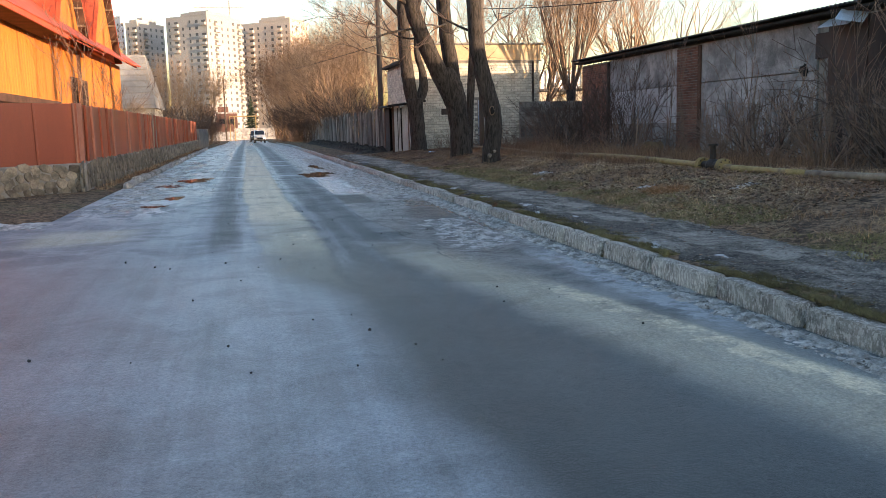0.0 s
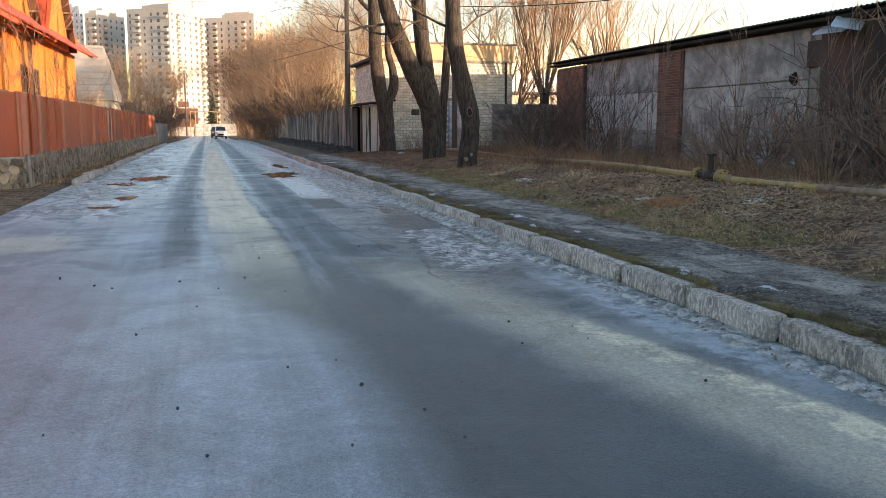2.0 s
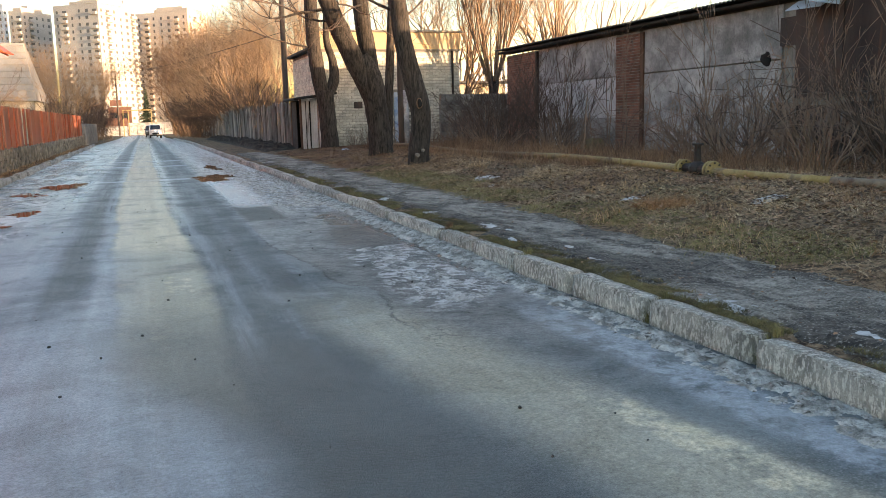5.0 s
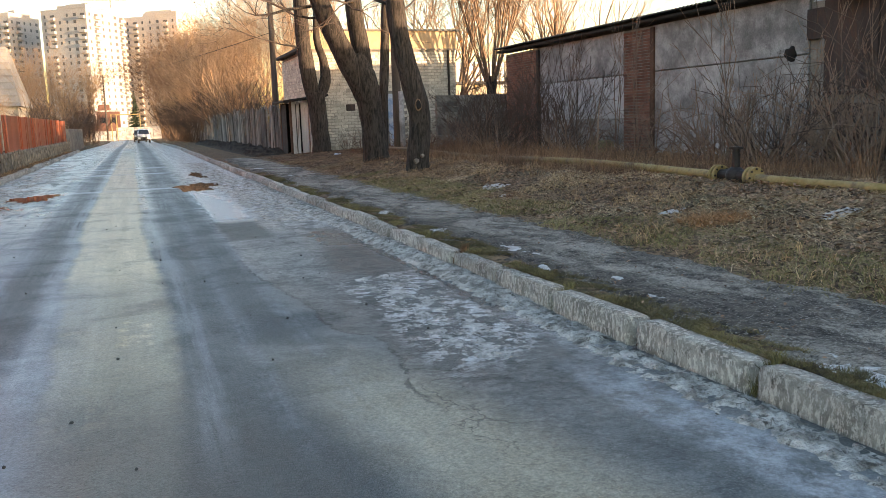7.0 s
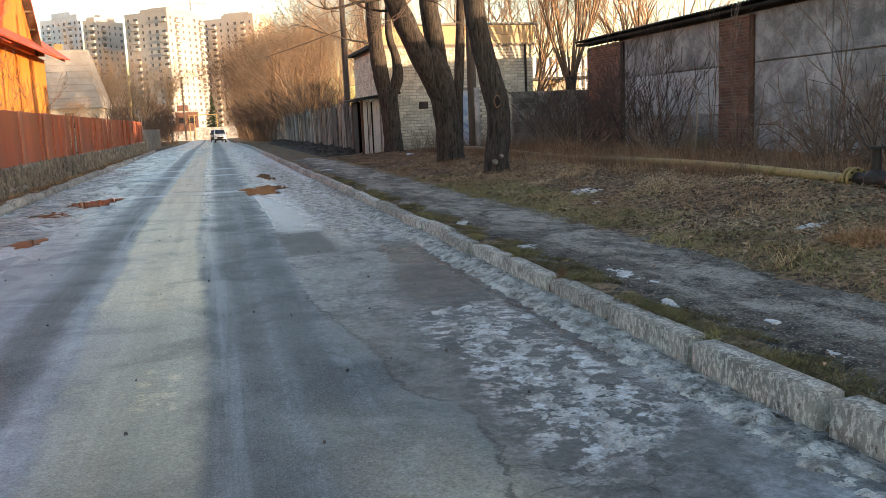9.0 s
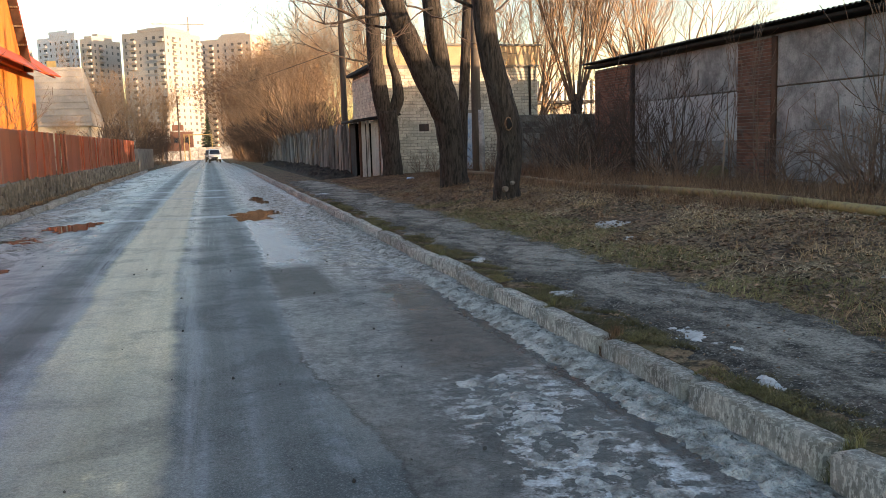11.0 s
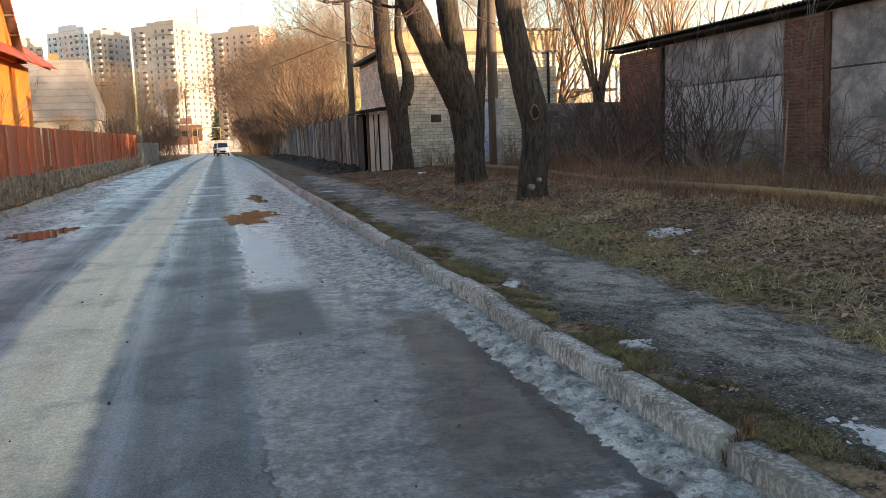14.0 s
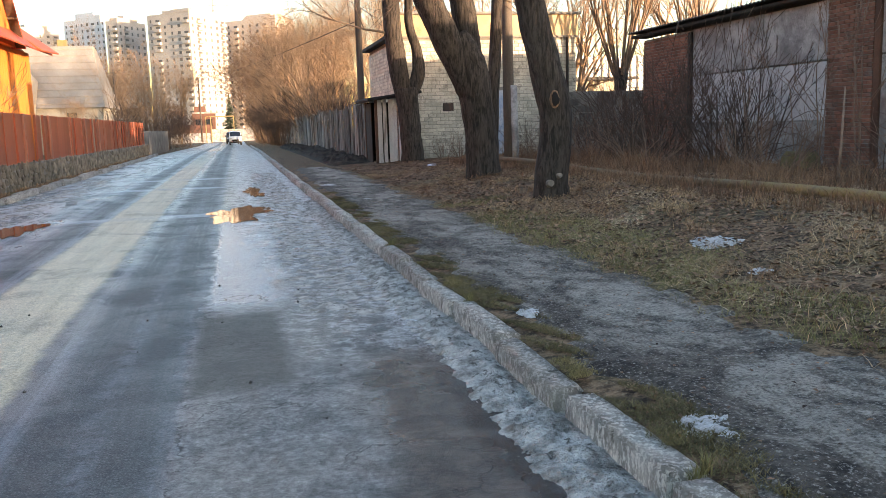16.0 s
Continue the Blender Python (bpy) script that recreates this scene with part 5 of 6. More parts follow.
def grow(r, segs, p, d, length, rad, depth, up=0.12, bend=0.28, kids=(2, 4), ratio=0.68, minr=0.004, spread=0.75):
    """Adds the segments of a branch and all its side shoots."""
    n = 4 if depth > 1 else 3
    step = length / n
    for i in range(n):
        d = (d + Vector((r.uniform(-1, 1), r.uniform(-1, 1), r.uniform(-1, 1))) * bend * 0.5 + Vector((0, 0, up * 0.5))).normalized()
        q = p + d * step
        r1 = max(minr, rad * (1 - 0.5 * (i + 1) / n))
        r0 = max(minr, rad * (1 - 0.5 * i / n))
        segs.append((*p, *q, r0, r1))
        p = q
        if depth > 0 and i > 0:
            for _ in range(r.randint(0, 2) if i < n - 1 else r.randint(*kids)):
                k = Vector((r.uniform(-1, 1), r.uniform(-1, 1), r.uniform(-0.5, 1)))
                k = (d + k * spread).normalized()
                grow(r, segs, p, k, length * ratio * r.uniform(0.75, 1.15), r1 * 0.72, depth - 1, up, bend, kids, ratio, minr, spread)


def crown_parts(tree, segs, material, thick=0.03):
    """Limbs and fine twigs as two meshes under a tree."""
    s = np.array(segs)
    big = s[:, 6] > thick
    if big.any():
        child(new("limb", fast_mesh("limb", *tubes(s[big], 7), material)), tree)
    if (~big).any():
        tw = child(new("crown", fast_mesh("crown", *tubes(s[~big], 3), {BARK.name: DARK_TWIG, BROWN_BARK.name: BROWN_TWIG}.get(material.name, TWIG))), tree)
        tagged(tw, kind="stuff")


def trunk_from(tree, name, pts, radii, seed, material=BARK, sides=14):
    return child(sweep(name, pts, radii, sides, material, 0.12, seed), tree)


def dense(pts, rad, n=5):
    """Smooth resampling of a line of points with radii."""
    P, R = [], []
    m = len(pts)
    for i in range(m - 1):
        a, b, c, d = pts[max(i - 1, 0)], pts[i], pts[i + 1], pts[min(i + 2, m - 1)]
        for k in range(n):
            t = k / n
            P.append(tuple(0.5 * ((2 * b[j]) + (c[j] - a[j]) * t + (2 * a[j] - 5 * b[j] + 4 * c[j] - d[j]) * t * t + (3 * b[j] - a[j] - 3 * c[j] + d[j]) * t ** 3) for j in range(3)))
            R.append(rad[i] + (rad[i + 1] - rad[i]) * t)
    P.append(tuple(pts[-1]))
    R.append(rad[-1])
    return P, R


def near_tree(name, label, stems, seed, crown, low=()):
    """stems: lists of points with radii; crown: limbs (start, direction, length, radius, depth)."""
    t = thing(name, label, "tree", group="roadside trees", at=stems[0][0][0])
    o = Vector(stems[0][0][0])
    for i, (pts, rad) in enumerate(stems):
        P, R = dense([tuple(Vector(p) - o) for p in pts], rad)
        trunk_from(t, "trunk" if i == 0 else "stem", P, R, seed + i)
    r = random.Random(seed)
    for p, d, L, rad, depth in crown:
        segs = []
        grow(r, segs, Vector(p) - o, Vector(d).normalized(), L, rad, depth)
        crown_parts(t, segs, BARK)
    for p, d, L, rad, depth in low:
        segs = []
        grow(r, segs, Vector(p) - o, Vector(d).normalized(), L, rad, depth, up=0.05, bend=0.55, spread=0.85)
        crown_parts(t, segs, BARK)
    return t


t1 = near_tree("roadside_tree", "large forked bare tree with dark bark", [
    ([(6.2, 21.7, -0.1), (6.2, 21.7, 0.45), (6.15, 21.7, 1.3), (6.0, 21.7, 2.3), (5.75, 21.7, 3.0)], [0.44, 0.34, 0.3, 0.34, 0.2]),
    ([(5.98, 21.7, 1.9), (5.6, 21.65, 2.75), (5.15, 21.6, 3.7), (4.75, 21.6, 4.8), (4.5, 21.6, 6.5)], [0.24, 0.27, 0.25, 0.22, 0.17]),
    ([(6.12, 21.75, 1.7), (6.0, 21.8, 2.8), (5.85, 21.85, 4.0), (5.75, 21.9, 5.4), (5.7, 22, 7.2)], [0.22, 0.23, 0.22, 0.2, 0.16])], 31,
    [((4.5, 21.6, 6.4), (-0.3, 0.1, 1), 3.5, 0.18, 4), ((5.7, 22, 7.1), (0.2, 0.2, 1), 3.5, 0.17, 4), ((4.75, 21.6, 4.8), (-1, -0.3, 0.5), 2.8, 0.09, 4), ((5.72, 21.9, 5.2), (1, 0.2, 0.7), 2.8, 0.1, 4)],
    [((4.9, 21.6, 4.2), (-1, -0.2, 0.0), 1.9, 0.045, 3), ((5.85, 21.8, 4.3), (-1, -1, 0.05), 1.7, 0.04, 3), ((5.05, 21.6, 3.9), (-1, 0.3, -0.05), 1.6, 0.035, 2)])
t2 = near_tree("roadside_tree", "bare tree forking into a narrow U", [
    ([(6.6, 30.4, -0.1), (6.6, 30.4, 0.4), (6.55, 30.4, 1.5), (6.48, 30.4, 2.4)], [0.42, 0.34, 0.3, 0.34]),
    ([(6.45, 30.4, 2.0), (6.28, 30.4, 2.9), (6.15, 30.4, 4.2), (6.1, 30.4, 6.0), (6.1, 30.5, 8.0)], [0.24, 0.27, 0.25, 0.22, 0.16]),
    ([(6.55, 30.4, 2.1), (6.85, 30.4, 2.8), (6.82, 30.4, 3.5), (6.62, 30.4, 4.3), (6.7, 30.4, 6.0)], [0.2, 0.2, 0.15, 0.12, 0.08])], 47,
    [((6.1, 30.5, 7.9), (0, 0, 1), 3, 0.14, 4), ((6.7, 30.4, 5.9), (0.4, 0, 1), 2.5, 0.08, 3), ((6.12, 30.4, 5.5), (-1, 0, 0.8), 2.5, 0.09, 4)],
    [((6.15, 30.4, 3.9), (-1, -0.4, 0.05), 1.7, 0.04, 3)])
t3 = near_tree("roadside_tree", "leaning bare tree with a knot hole", [
    ([(5.85, 17.1, -0.1), (5.83, 17.1, 0.5), (5.9, 17.1, 1.1), (5.87, 17.1, 1.65), (5.62, 17.1, 2.6), (5.48, 17.1, 3.5), (5.45, 17.2, 5.0), (5.5, 17.3, 6.5)], [0.3, 0.235, 0.22, 0.23, 0.2, 0.19, 0.17, 0.14])], 53,
    [((5.5, 17.3, 6.4), (0.2, 0.1, 1), 3, 0.13, 4), ((5.46, 17.2, 4.6), (1, 0.1, 0.6), 2.4, 0.07, 4), ((5.46, 17.2, 5.2), (-1, 0.1, 0.5), 2.4, 0.07, 4)],
    [((5.47, 17.1, 3.55), (-1, 0.4, 0.15), 1.7, 0.035, 3), ((5.5, 17.1, 3.4), (1, 0.5, 0.3), 2.0, 0.03, 3)])
for nm, mt, rad, yy, lab in (("knot_hole", HOLE, 0.07, 16.84, "dark knot hole"), ("knot_rim", BROWN_BARK, 0.09, 16.866, "pale healed knot rim")):
    bm = bmesh.new()
    bmesh.ops.create_icosphere(bm, subdivisions=2, radius=rad, matrix=Matrix.Diagonal((0.8, 0.45, 1.35, 1)))
    for v in bm.verts:
        v.co *= 1 + 0.35 * noise.noise(v.co * 14)
    ob = part(nm, bm, mt, t3, lab)
    ob.location = Vector((5.8, yy - 0.02, 1.62)) - Vector((5.85, 17.1, -0.1))
for dx, dz, s in ((-0.06, 0.5, 0.055), (0.07, 0.6, 0.04)):
    bm = bmesh.new()
    bmesh.ops.create_cone(bm, cap_ends=True, segments=10, radius1=s, radius2=s * 0.8, depth=0.08, matrix=pose(0, 0, 0, 80, 0, 0))
    ob = part("cut_stub", bm, CUT_WOOD, t3, "pale sawn stub")
    ob.location = Vector((5.78 + dx, 16.84, dz)) - Vector((5.85, 17.1, -0.1))
t4 = near_tree("thin_tree", "thin bare trunk leaning beside a pole", [
    ([(6.95, 23.6, -0.1), (6.95, 23.6, 0.5), (7.0, 23.6, 1.8), (7.1, 23.6, 3.2), (7.2, 23.6, 5.0)], [0.17, 0.14, 0.13, 0.125, 0.1])], 61,
    [((7.2, 23.6, 4.9), (0.2, 0, 1), 2.6, 0.1, 4)])

pole = thing("utility_pole", "old grey timber utility pole", "pole", at=(8.0, 25.6, 0))
child(sweep("pole_shaft", [(0, 0, -0.1), (0, 0, 2), (0, 0, 4.5), (0, 0, 7.5)], [0.14, 0.135, 0.125, 0.11], 12, POLE_WOOD, 0.06, 2), pole)
child(sweep("footing_post", [(0.1, -0.12, -0.1), (0.1, -0.12, 1.2), (0.09, -0.12, 2.2)], [0.09, 0.09, 0.085], 8, CONCRETE, 0.05, 3), pole)
pole2 = thing("utility_pole", "weathered timber utility pole behind the board fence", "pole", at=(6.5, 39.5, 0))
child(sweep("pole_shaft", [(0, 0, -0.1), (0, 0, 3), (0, 0, 6), (0, 0, 9)], [0.14, 0.13, 0.12, 0.1], 10, POLE_WOOD, 0.02, 2), pole2)
child(sweep("crossarm", [(-0.7, 0, 8.3), (0, 0, 8.3), (0.7, 0, 8.3)], [0.05, 0.05, 0.05], 6, POLE_WOOD), pole2)


def cable(p, q, sag, label):
    """A thin sagging overhead line."""
    n = 14
    pts = []
    for i in range(n + 1):
        f = i / n
        v = Vector(p).lerp(Vector(q), f)
        v.z -= sag * 4 * f * (1 - f)
        pts.append(tuple(v))
    return tagged(sweep("overhead_cable", pts, [0.014] * (n + 1), 5, RUBBER), label, "cable")


cable((6.5, 39.5, 5.4), (-3.6, 150, 9.9), 0.5, "thin black overhead cable across the street")
cable((8.0, 25.6, 5.3), (13.2, 10.0, 4.6), 0.35, "thin black cable from pole to warehouse roof")
farpole = thing("utility_pole", "distant utility pole at the street end", "pole", at=(-3.6, 150, -0.3))
child(sweep("pole_shaft", [(0, 0, 0), (0, 0, 5), (0, 0, 10.4)], [0.16, 0.14, 0.1], 8, POLE_WOOD), farpole)

for x, y, h in ((-8.2, 110, 7.4), (-11.6, 112, 9.2)):
    fp = thing("utility_pole", "dark timber utility pole behind the gardens", "pole", at=(x, y, -0.4))
    child(sweep("pole_shaft", [(0, 0, 0), (0, 0, h / 2), (0, 0, h)], [0.16, 0.14, 0.1], 8, POLE_WOOD), fp)
    child(sweep("crossarm", [(-0.6, 0, h - 0.4), (0, 0, h - 0.4), (0.6, 0, h - 0.4)], [0.05, 0.05, 0.05], 6, POLE_WOOD), fp)

# far trees, a few kinds that are repeated


def far_tree(seed, h, material, wide=0.7, stems=1, depth=4, minr=0.0055):
    t = thing("bare_tree", "bare tree with a haze of fine twigs", "tree", group="background trees")
    r = random.Random(seed)
    segs = []
    for _ in range(stems):
        d = Vector((r.uniform(-0.3, 0.3), r.uniform(-0.3, 0.3), 1)) if stems > 1 else Vector((0, 0, 1))
        grow(r, segs, Vector((0, 0, -0.1)), d.normalized(), h * 0.36, h * 0.016 / math.sqrt(stems), depth, up=0.1, bend=0.42, kids=(2, 4), ratio=0.68, minr=minr, spread=wide)
    crown_parts(t, segs, material, 0.045)
    return t


kinds = [far_tree(71, 13, PALE_BARK, 1.0, 2, 4), far_tree(72, 14, PALE_BARK, 0.85, 2, 4), far_tree(73, 11, PALE_BARK, 1.1, 2, 4), far_tree(74, 15, PALE_BARK, 0.8, 2, 4),
         far_tree(75, 15, PALE_BARK, 0.32, 3, 4), far_tree(76, 13, BROWN_BARK, 1.05, 2, 4, 0.009), far_tree(77, 12, BROWN_BARK, 0.9, 3, 4, 0.009)]
spots = [(10.5, 52, 1, 1.0), (7.5, 58, 2, 1.1), (7.2, 72, 1, 1.0), (11, 74, 2, 1.3),
         (15, 50, 3, 1.0), (16.5, 43, 1, 1.0), (14, 68, 1, 1.3), (8.2, 98, 2, 1.1), (6.5, 106, 0, 0.9), (12, 92, 3, 1.2), (6.8, 64, 0, 0.9), (10.5, 86, 2, 1.4), (7.0, 81, 2, 1.0),
         (7.4, 94, 1, 1.0), (17.5, 33.5, 1, 0.8), (19.5, 36.5, 3, 0.8), (14.6, 38, 1, 0.75), (22, 40, 3, 0.9),
         (-7.2, 74, 3, 0.5), (-8.5, 92, 3, 0.6), (-6.0, 86, 2, 0.5), (-6.5, 100, 0, 0.7), (-9, 66, 2, 0.5), (-12, 98, 1, 0.85), (-5.2, 92, 1, 0.6), (-14, 70, 0, 0.45), (-17, 105, 3, 1.0), (-7, 106, 1, 0.9),
         (10, 104, 1, 1.1), (13, 80, 0, 1.3),
         (-4.8, 116, 4, 0.8), (-12.8, 118, 4, 0.9), (-11.6, 121, 4, 0.75), (4.9, 108, 5, 1.0), (5.2, 116, 6, 1.05), (4.8, 124, 5, 1.1), (5.6, 132, 6, 1.1), (4.6, 140, 5, 1.1), (7.8, 112, 5, 1.15),
         (8.6, 122, 6, 1.3), (8.0, 134, 5, 1.3), (6.4, 98, 6, 0.95), (7.6, 88, 5, 1.0), (11.5, 116, 6, 1.4), (-6.4, 112, 6, 0.55), (-7.4, 120, 5, 0.5), (-5.6, 124, 6, 0.5), (-9.5, 112, 6, 0.5), (6.8, 76, 6, 0.85), (6.6, 69, 5, 0.75)]
for i, (x, y, k, s) in enumerate(spots):
    m = pose(x, y, 0.05, 0, 0, (i * 77) % 360)
    c = copy_thing(kinds[k], m)
    c.scale = (s, s, s * (0.92 + 0.03 * (i % 5)))
for k in kinds:
    for o in (*k.children_recursive, k):
        bpy.data.objects.remove(o)

# dark undergrowth along the board fence and the garden side


def shrub(seed, h, n, material, name="bush", label="leafless bush of thin dark shoots", depth=2, lean=0.6, minr=0.005):
    t = thing(name, label, "bush", group="leafless bushes")
    r = random.Random(seed)
    for _ in range(n):
        segs = []
        a = r.uniform(0, 6.28)
        b = Vector((math.cos(a), math.sin(a), 0)) * r.uniform(0, 0.35)
        d = Vector((math.cos(a) * lean * r.random(), math.sin(a) * lean * r.random(), 1)).normalized()
        grow(r, segs, b + Vector((0, 0, -0.05)), d, h * r.uniform(0.45, 0.8), r.uniform(0.009, 0.021), depth, up=0.05, bend=0.2, kids=(1, 2), ratio=0.55, minr=minr, spread=0.75)
        child(new("shoot", fast_mesh("shoot", *tubes(np.array(segs), 3 if minr >= 0.006 else 4), material)), t)
    return t


def bramble(seed, n, reach, material):
    """A tangle of canes that rise, arch over and trail."""
    t = thing("bramble", "dry tangle of arching leafless bramble canes", "bush", group="leafless bushes")
    r = random.Random(seed)
    twig = []
    for j in range(n):
        a = r.uniform(0, 6.28)
        p = Vector((math.cos(a), math.sin(a), 0)) * r.uniform(0, 0.5)
        a += r.uniform(-0.9, 0.9)
        out, rise, rad = reach * r.uniform(0.05, 0.22), reach * r.uniform(0.1, 0.32), r.uniform(0.004, 0.009)
        line = [tuple(p)]
        for i in range(9):
            q = p + Vector((math.cos(a) * out, math.sin(a) * out, rise)) + Vector((r.uniform(-1, 1), r.uniform(-1, 1), r.uniform(-1, 1))) * 0.035
            q.z = max(q.z, 0.02)
            line.append(tuple(q))
            if i > 1 and r.random() < 0.55:
                d = Vector((r.uniform(-1, 1), r.uniform(-1, 1), r.uniform(-0.2, 1))).normalized()
                grow(r, twig, q, d, r.uniform(0.15, 0.5), rad * 0.55, 0, up=0.0, bend=0.5, minr=0.0025)
            p = q
            rise -= reach * r.uniform(0.02, 0.085)
            a += r.uniform(-0.25, 0.25)
        child(sweep("cane", line, [rad * (1 - 0.07 * i) for i in range(10)], 5, material, 0.0, j), t)
    tagged(child(new("side_growth", fast_mesh("side_growth", *tubes(np.array(twig), 3), material)), t), kind="stuff")
    return t


bk = [shrub(81, 2.8, 14, DARK_TWIG, depth=2, minr=0.0055, lean=0.8), shrub(82, 2.2, 13, DARK_TWIG, depth=2, minr=0.0055, lean=0.9), shrub(83, 3.4, 4, STEM, depth=2, lean=0.3), shrub(84, 3.6, 26, DARK_TWIG, minr=0.011, depth=2),
      shrub(85, 1.0, 14, STEM, lean=1.8, minr=0.003), shrub(86, 1.3, 12, DARK_TWIG, depth=2, lean=1.6, minr=0.0035), shrub(87, 4.6, 26, TWIG, "bush", "tall leafless thicket of reddish twigs", 3, 0.8, 0.006)]
# extra far bushes of kind 3 stand in for shade at the trees' foot
places = [(11.4, 24.4, 0, 1.0), (11.6, 22.4, 1, 1.1), (11.9, 21.4, 0, 0.9), (11.8, 25.4, 1, 1.0), (12.2, 18.6, 2, 1.0), (12.0, 15.4, 2, 1.1), (11.2, 13.2, 4, 1.6), (11.3, 12.2, 5, 1.1),
          (10.6, 12.6, 4, 1.2), (11.5, 10.6, 5, 1.2), (10.6, 10.4, 4, 1.3), (11.8, 9.4, 4, 1.8), (10.8, 8.6, 5, 1.1), (11.2, 7.4, 4, 1.7), (10.6, 6.6, 4, 1.4), (10.9, 4.8, 5, 1.2), (11.6, 3.4, 2, 1.0), (12.2, 12.4, 2, 1.0),
          (9.8, 11.4, 4, 1.1), (9.6, 9.2, 4, 1.2), (11.4, 14.4, 4, 1.2), (11.0, 16.0, 4, 1.0), (12.2, 20.2, 2, 1.0), (11.0, 20.4, 4, 1.0), (9.6, 22.0, 4, 1.1), (11.6, 29.0, 1, 0.9), 
          (8.4, 31.6, 4, 0.8), (9.3, 31.8, 4, 0.7), (10.9, 31.4, 5, 0.8), (7.9, 31.9, 4, 0.7), (9.9, 5.0, 4, 1.2), (11.7, 23.6, 5, 1.1), (10.8, 25.2, 1, 0.9), (11.1, 26.6, 1, 0.8), (12.3, 22.2, 2, 0.9), (10.4, 23.6, 5, 1.3), (11.2, 9.2, 1, 1.1), (11.3, 10.8, 4, 1.8), (10.8, 8.3, 4, 1.6), (11.0, 5.6, 4, 1.9), (10.2, 11.6, 5, 1.2), (10.0, 8.0, 5, 1.2), (12.3, 11.6, 2, 1.1), (12.2, 9.8, 2, 1.2), (11.2, 2.2, 4, 1.9), (10.4, 13.4, 4, 1.2), (9.4, 27.6, 4, 0.9), (10.2, 18.2, 4, 1.0), (9.7, 24.6, 4, 1.0), (12.0, 28.0, 2, 0.9), (12.4, 6.2, 2, 1.0),
          (6.7, 62, 3, 0.9), (6.6, 67, 3, 0.9), (5.3, 72, 3, 0.9), (5.2, 78, 3, 0.9), (5.4, 84, 3, 0.9), (5.0, 90, 3, 0.8), (5.5, 96, 3, 0.9), (6.8, 55, 3, 0.9), (5.2, 102, 3, 0.9), (6.4, 75, 3, 1.1), (6.6, 82, 3, 1.1),
          (-5.2, 72, 3, 0.65), (-5.6, 79, 3, 0.65), (-4.9, 86, 3, 0.65), (7.0, 57, 6, 1.1), (7.0, 67, 6, 1.2), (7.0, 77, 6, 1.2), (6.6, 82, 6, 1.2), (6.9, 88, 6, 1.2), (6.4, 94, 6, 1.2), (6.8, 100, 6, 1.2), (8.4, 69, 6, 1.5), (8.6, 79, 6, 1.6), (8.2, 90, 6, 1.5), (6.2, 107, 6, 1.2), (6.0, 114, 6, 1.2), (5.8, 122, 6, 1.2), (8.8, 58, 6, 1.4), (-4.5, 90, 3, 0.65), (-5.0, 97, 3, 0.9), (-5.4, 65, 3, 0.8), (-4.6, 104, 3, 0.8), (6.9, 49, 3, 0.7), (4.6, 109, 3, 0.9), (5.2, 112, 3, 1.2), (5.0, 118, 3, 1.2), (5.4, 105, 3, 1.2), (5.2, 99, 3, 1.1), (5.3, 93, 3, 1.1), (5.2, 87, 3, 1.0), (4.9, 126, 3, 1.3), (4.6, 133, 3, 1.3), (-4.4, 112, 3, 1.0), (-4.2, 119, 3, 1.0), (-4.8, 105, 3, 0.9)]
for i, (x, y, k, s) in enumerate(places):
    z = float(height(np.array(x), np.array(y)))
    c = copy_thing(bk[k], pose(x, y, z, 0, 0, (i * 131) % 360))
    c.scale = (s, s, s)
for k in bk:
    for o in (*k.children_recursive, k):
        bpy.data.objects.remove(o)
bramble_kinds = [bramble(101, 26, 1.0, STEM), bramble(102, 24, 1.15, DARK_TWIG), bramble(103, 24, 0.8, RED_STEM)]
for i, (x, y, k, s) in enumerate(((10.9, 12.6, 0, 1.3), (11.4, 11.2, 1, 1.3), (10.6, 10.2, 0, 1.25), (11.0, 8.8, 1, 1.4), (10.4, 7.6, 0, 1.2), (11.3, 7.0, 2, 1.5), (10.2, 13.6, 2, 1.1), (11.0, 5.4, 0, 1.4), (10.4, 3.8, 1, 1.3),
                                  (10.6, 16.4, 1, 0.9), (11.2, 18.0, 2, 1.0), (10.9, 20.6, 1, 1.1), (10.6, 22.6, 2, 1.2), (10.9, 24.4, 1, 1.3), (11.6, 22.0, 1, 1.5), (11.2, 26.2, 2, 1.2), (11.4, 28.2, 1, 1.2), (9.8, 25.6, 2, 1.0), (9.2, 28.4, 1, 0.9))):
    c = copy_thing(bramble_kinds[k], pose(x, y, float(height(np.array(x), np.array(y))), 0, 0, (i * 97) % 360))
    c.scale = (s, s, s)
for k in bramble_kinds:
    for o in (*k.children_recursive, k):
        bpy.data.objects.remove(o)
# saplings in the red fence's garden
for x, y, s, h in ((-5.6, 25.5, 92, 4.2), (-5.2, 33.5, 93, 3.4), (-5.4, 30.0, 94, 3.2)):
    b = shrub(s, h, 3, STEM, "sapling", "slim bare sapling behind the fence", 3, 0.4)
    b.location = (x, y, 0.05)
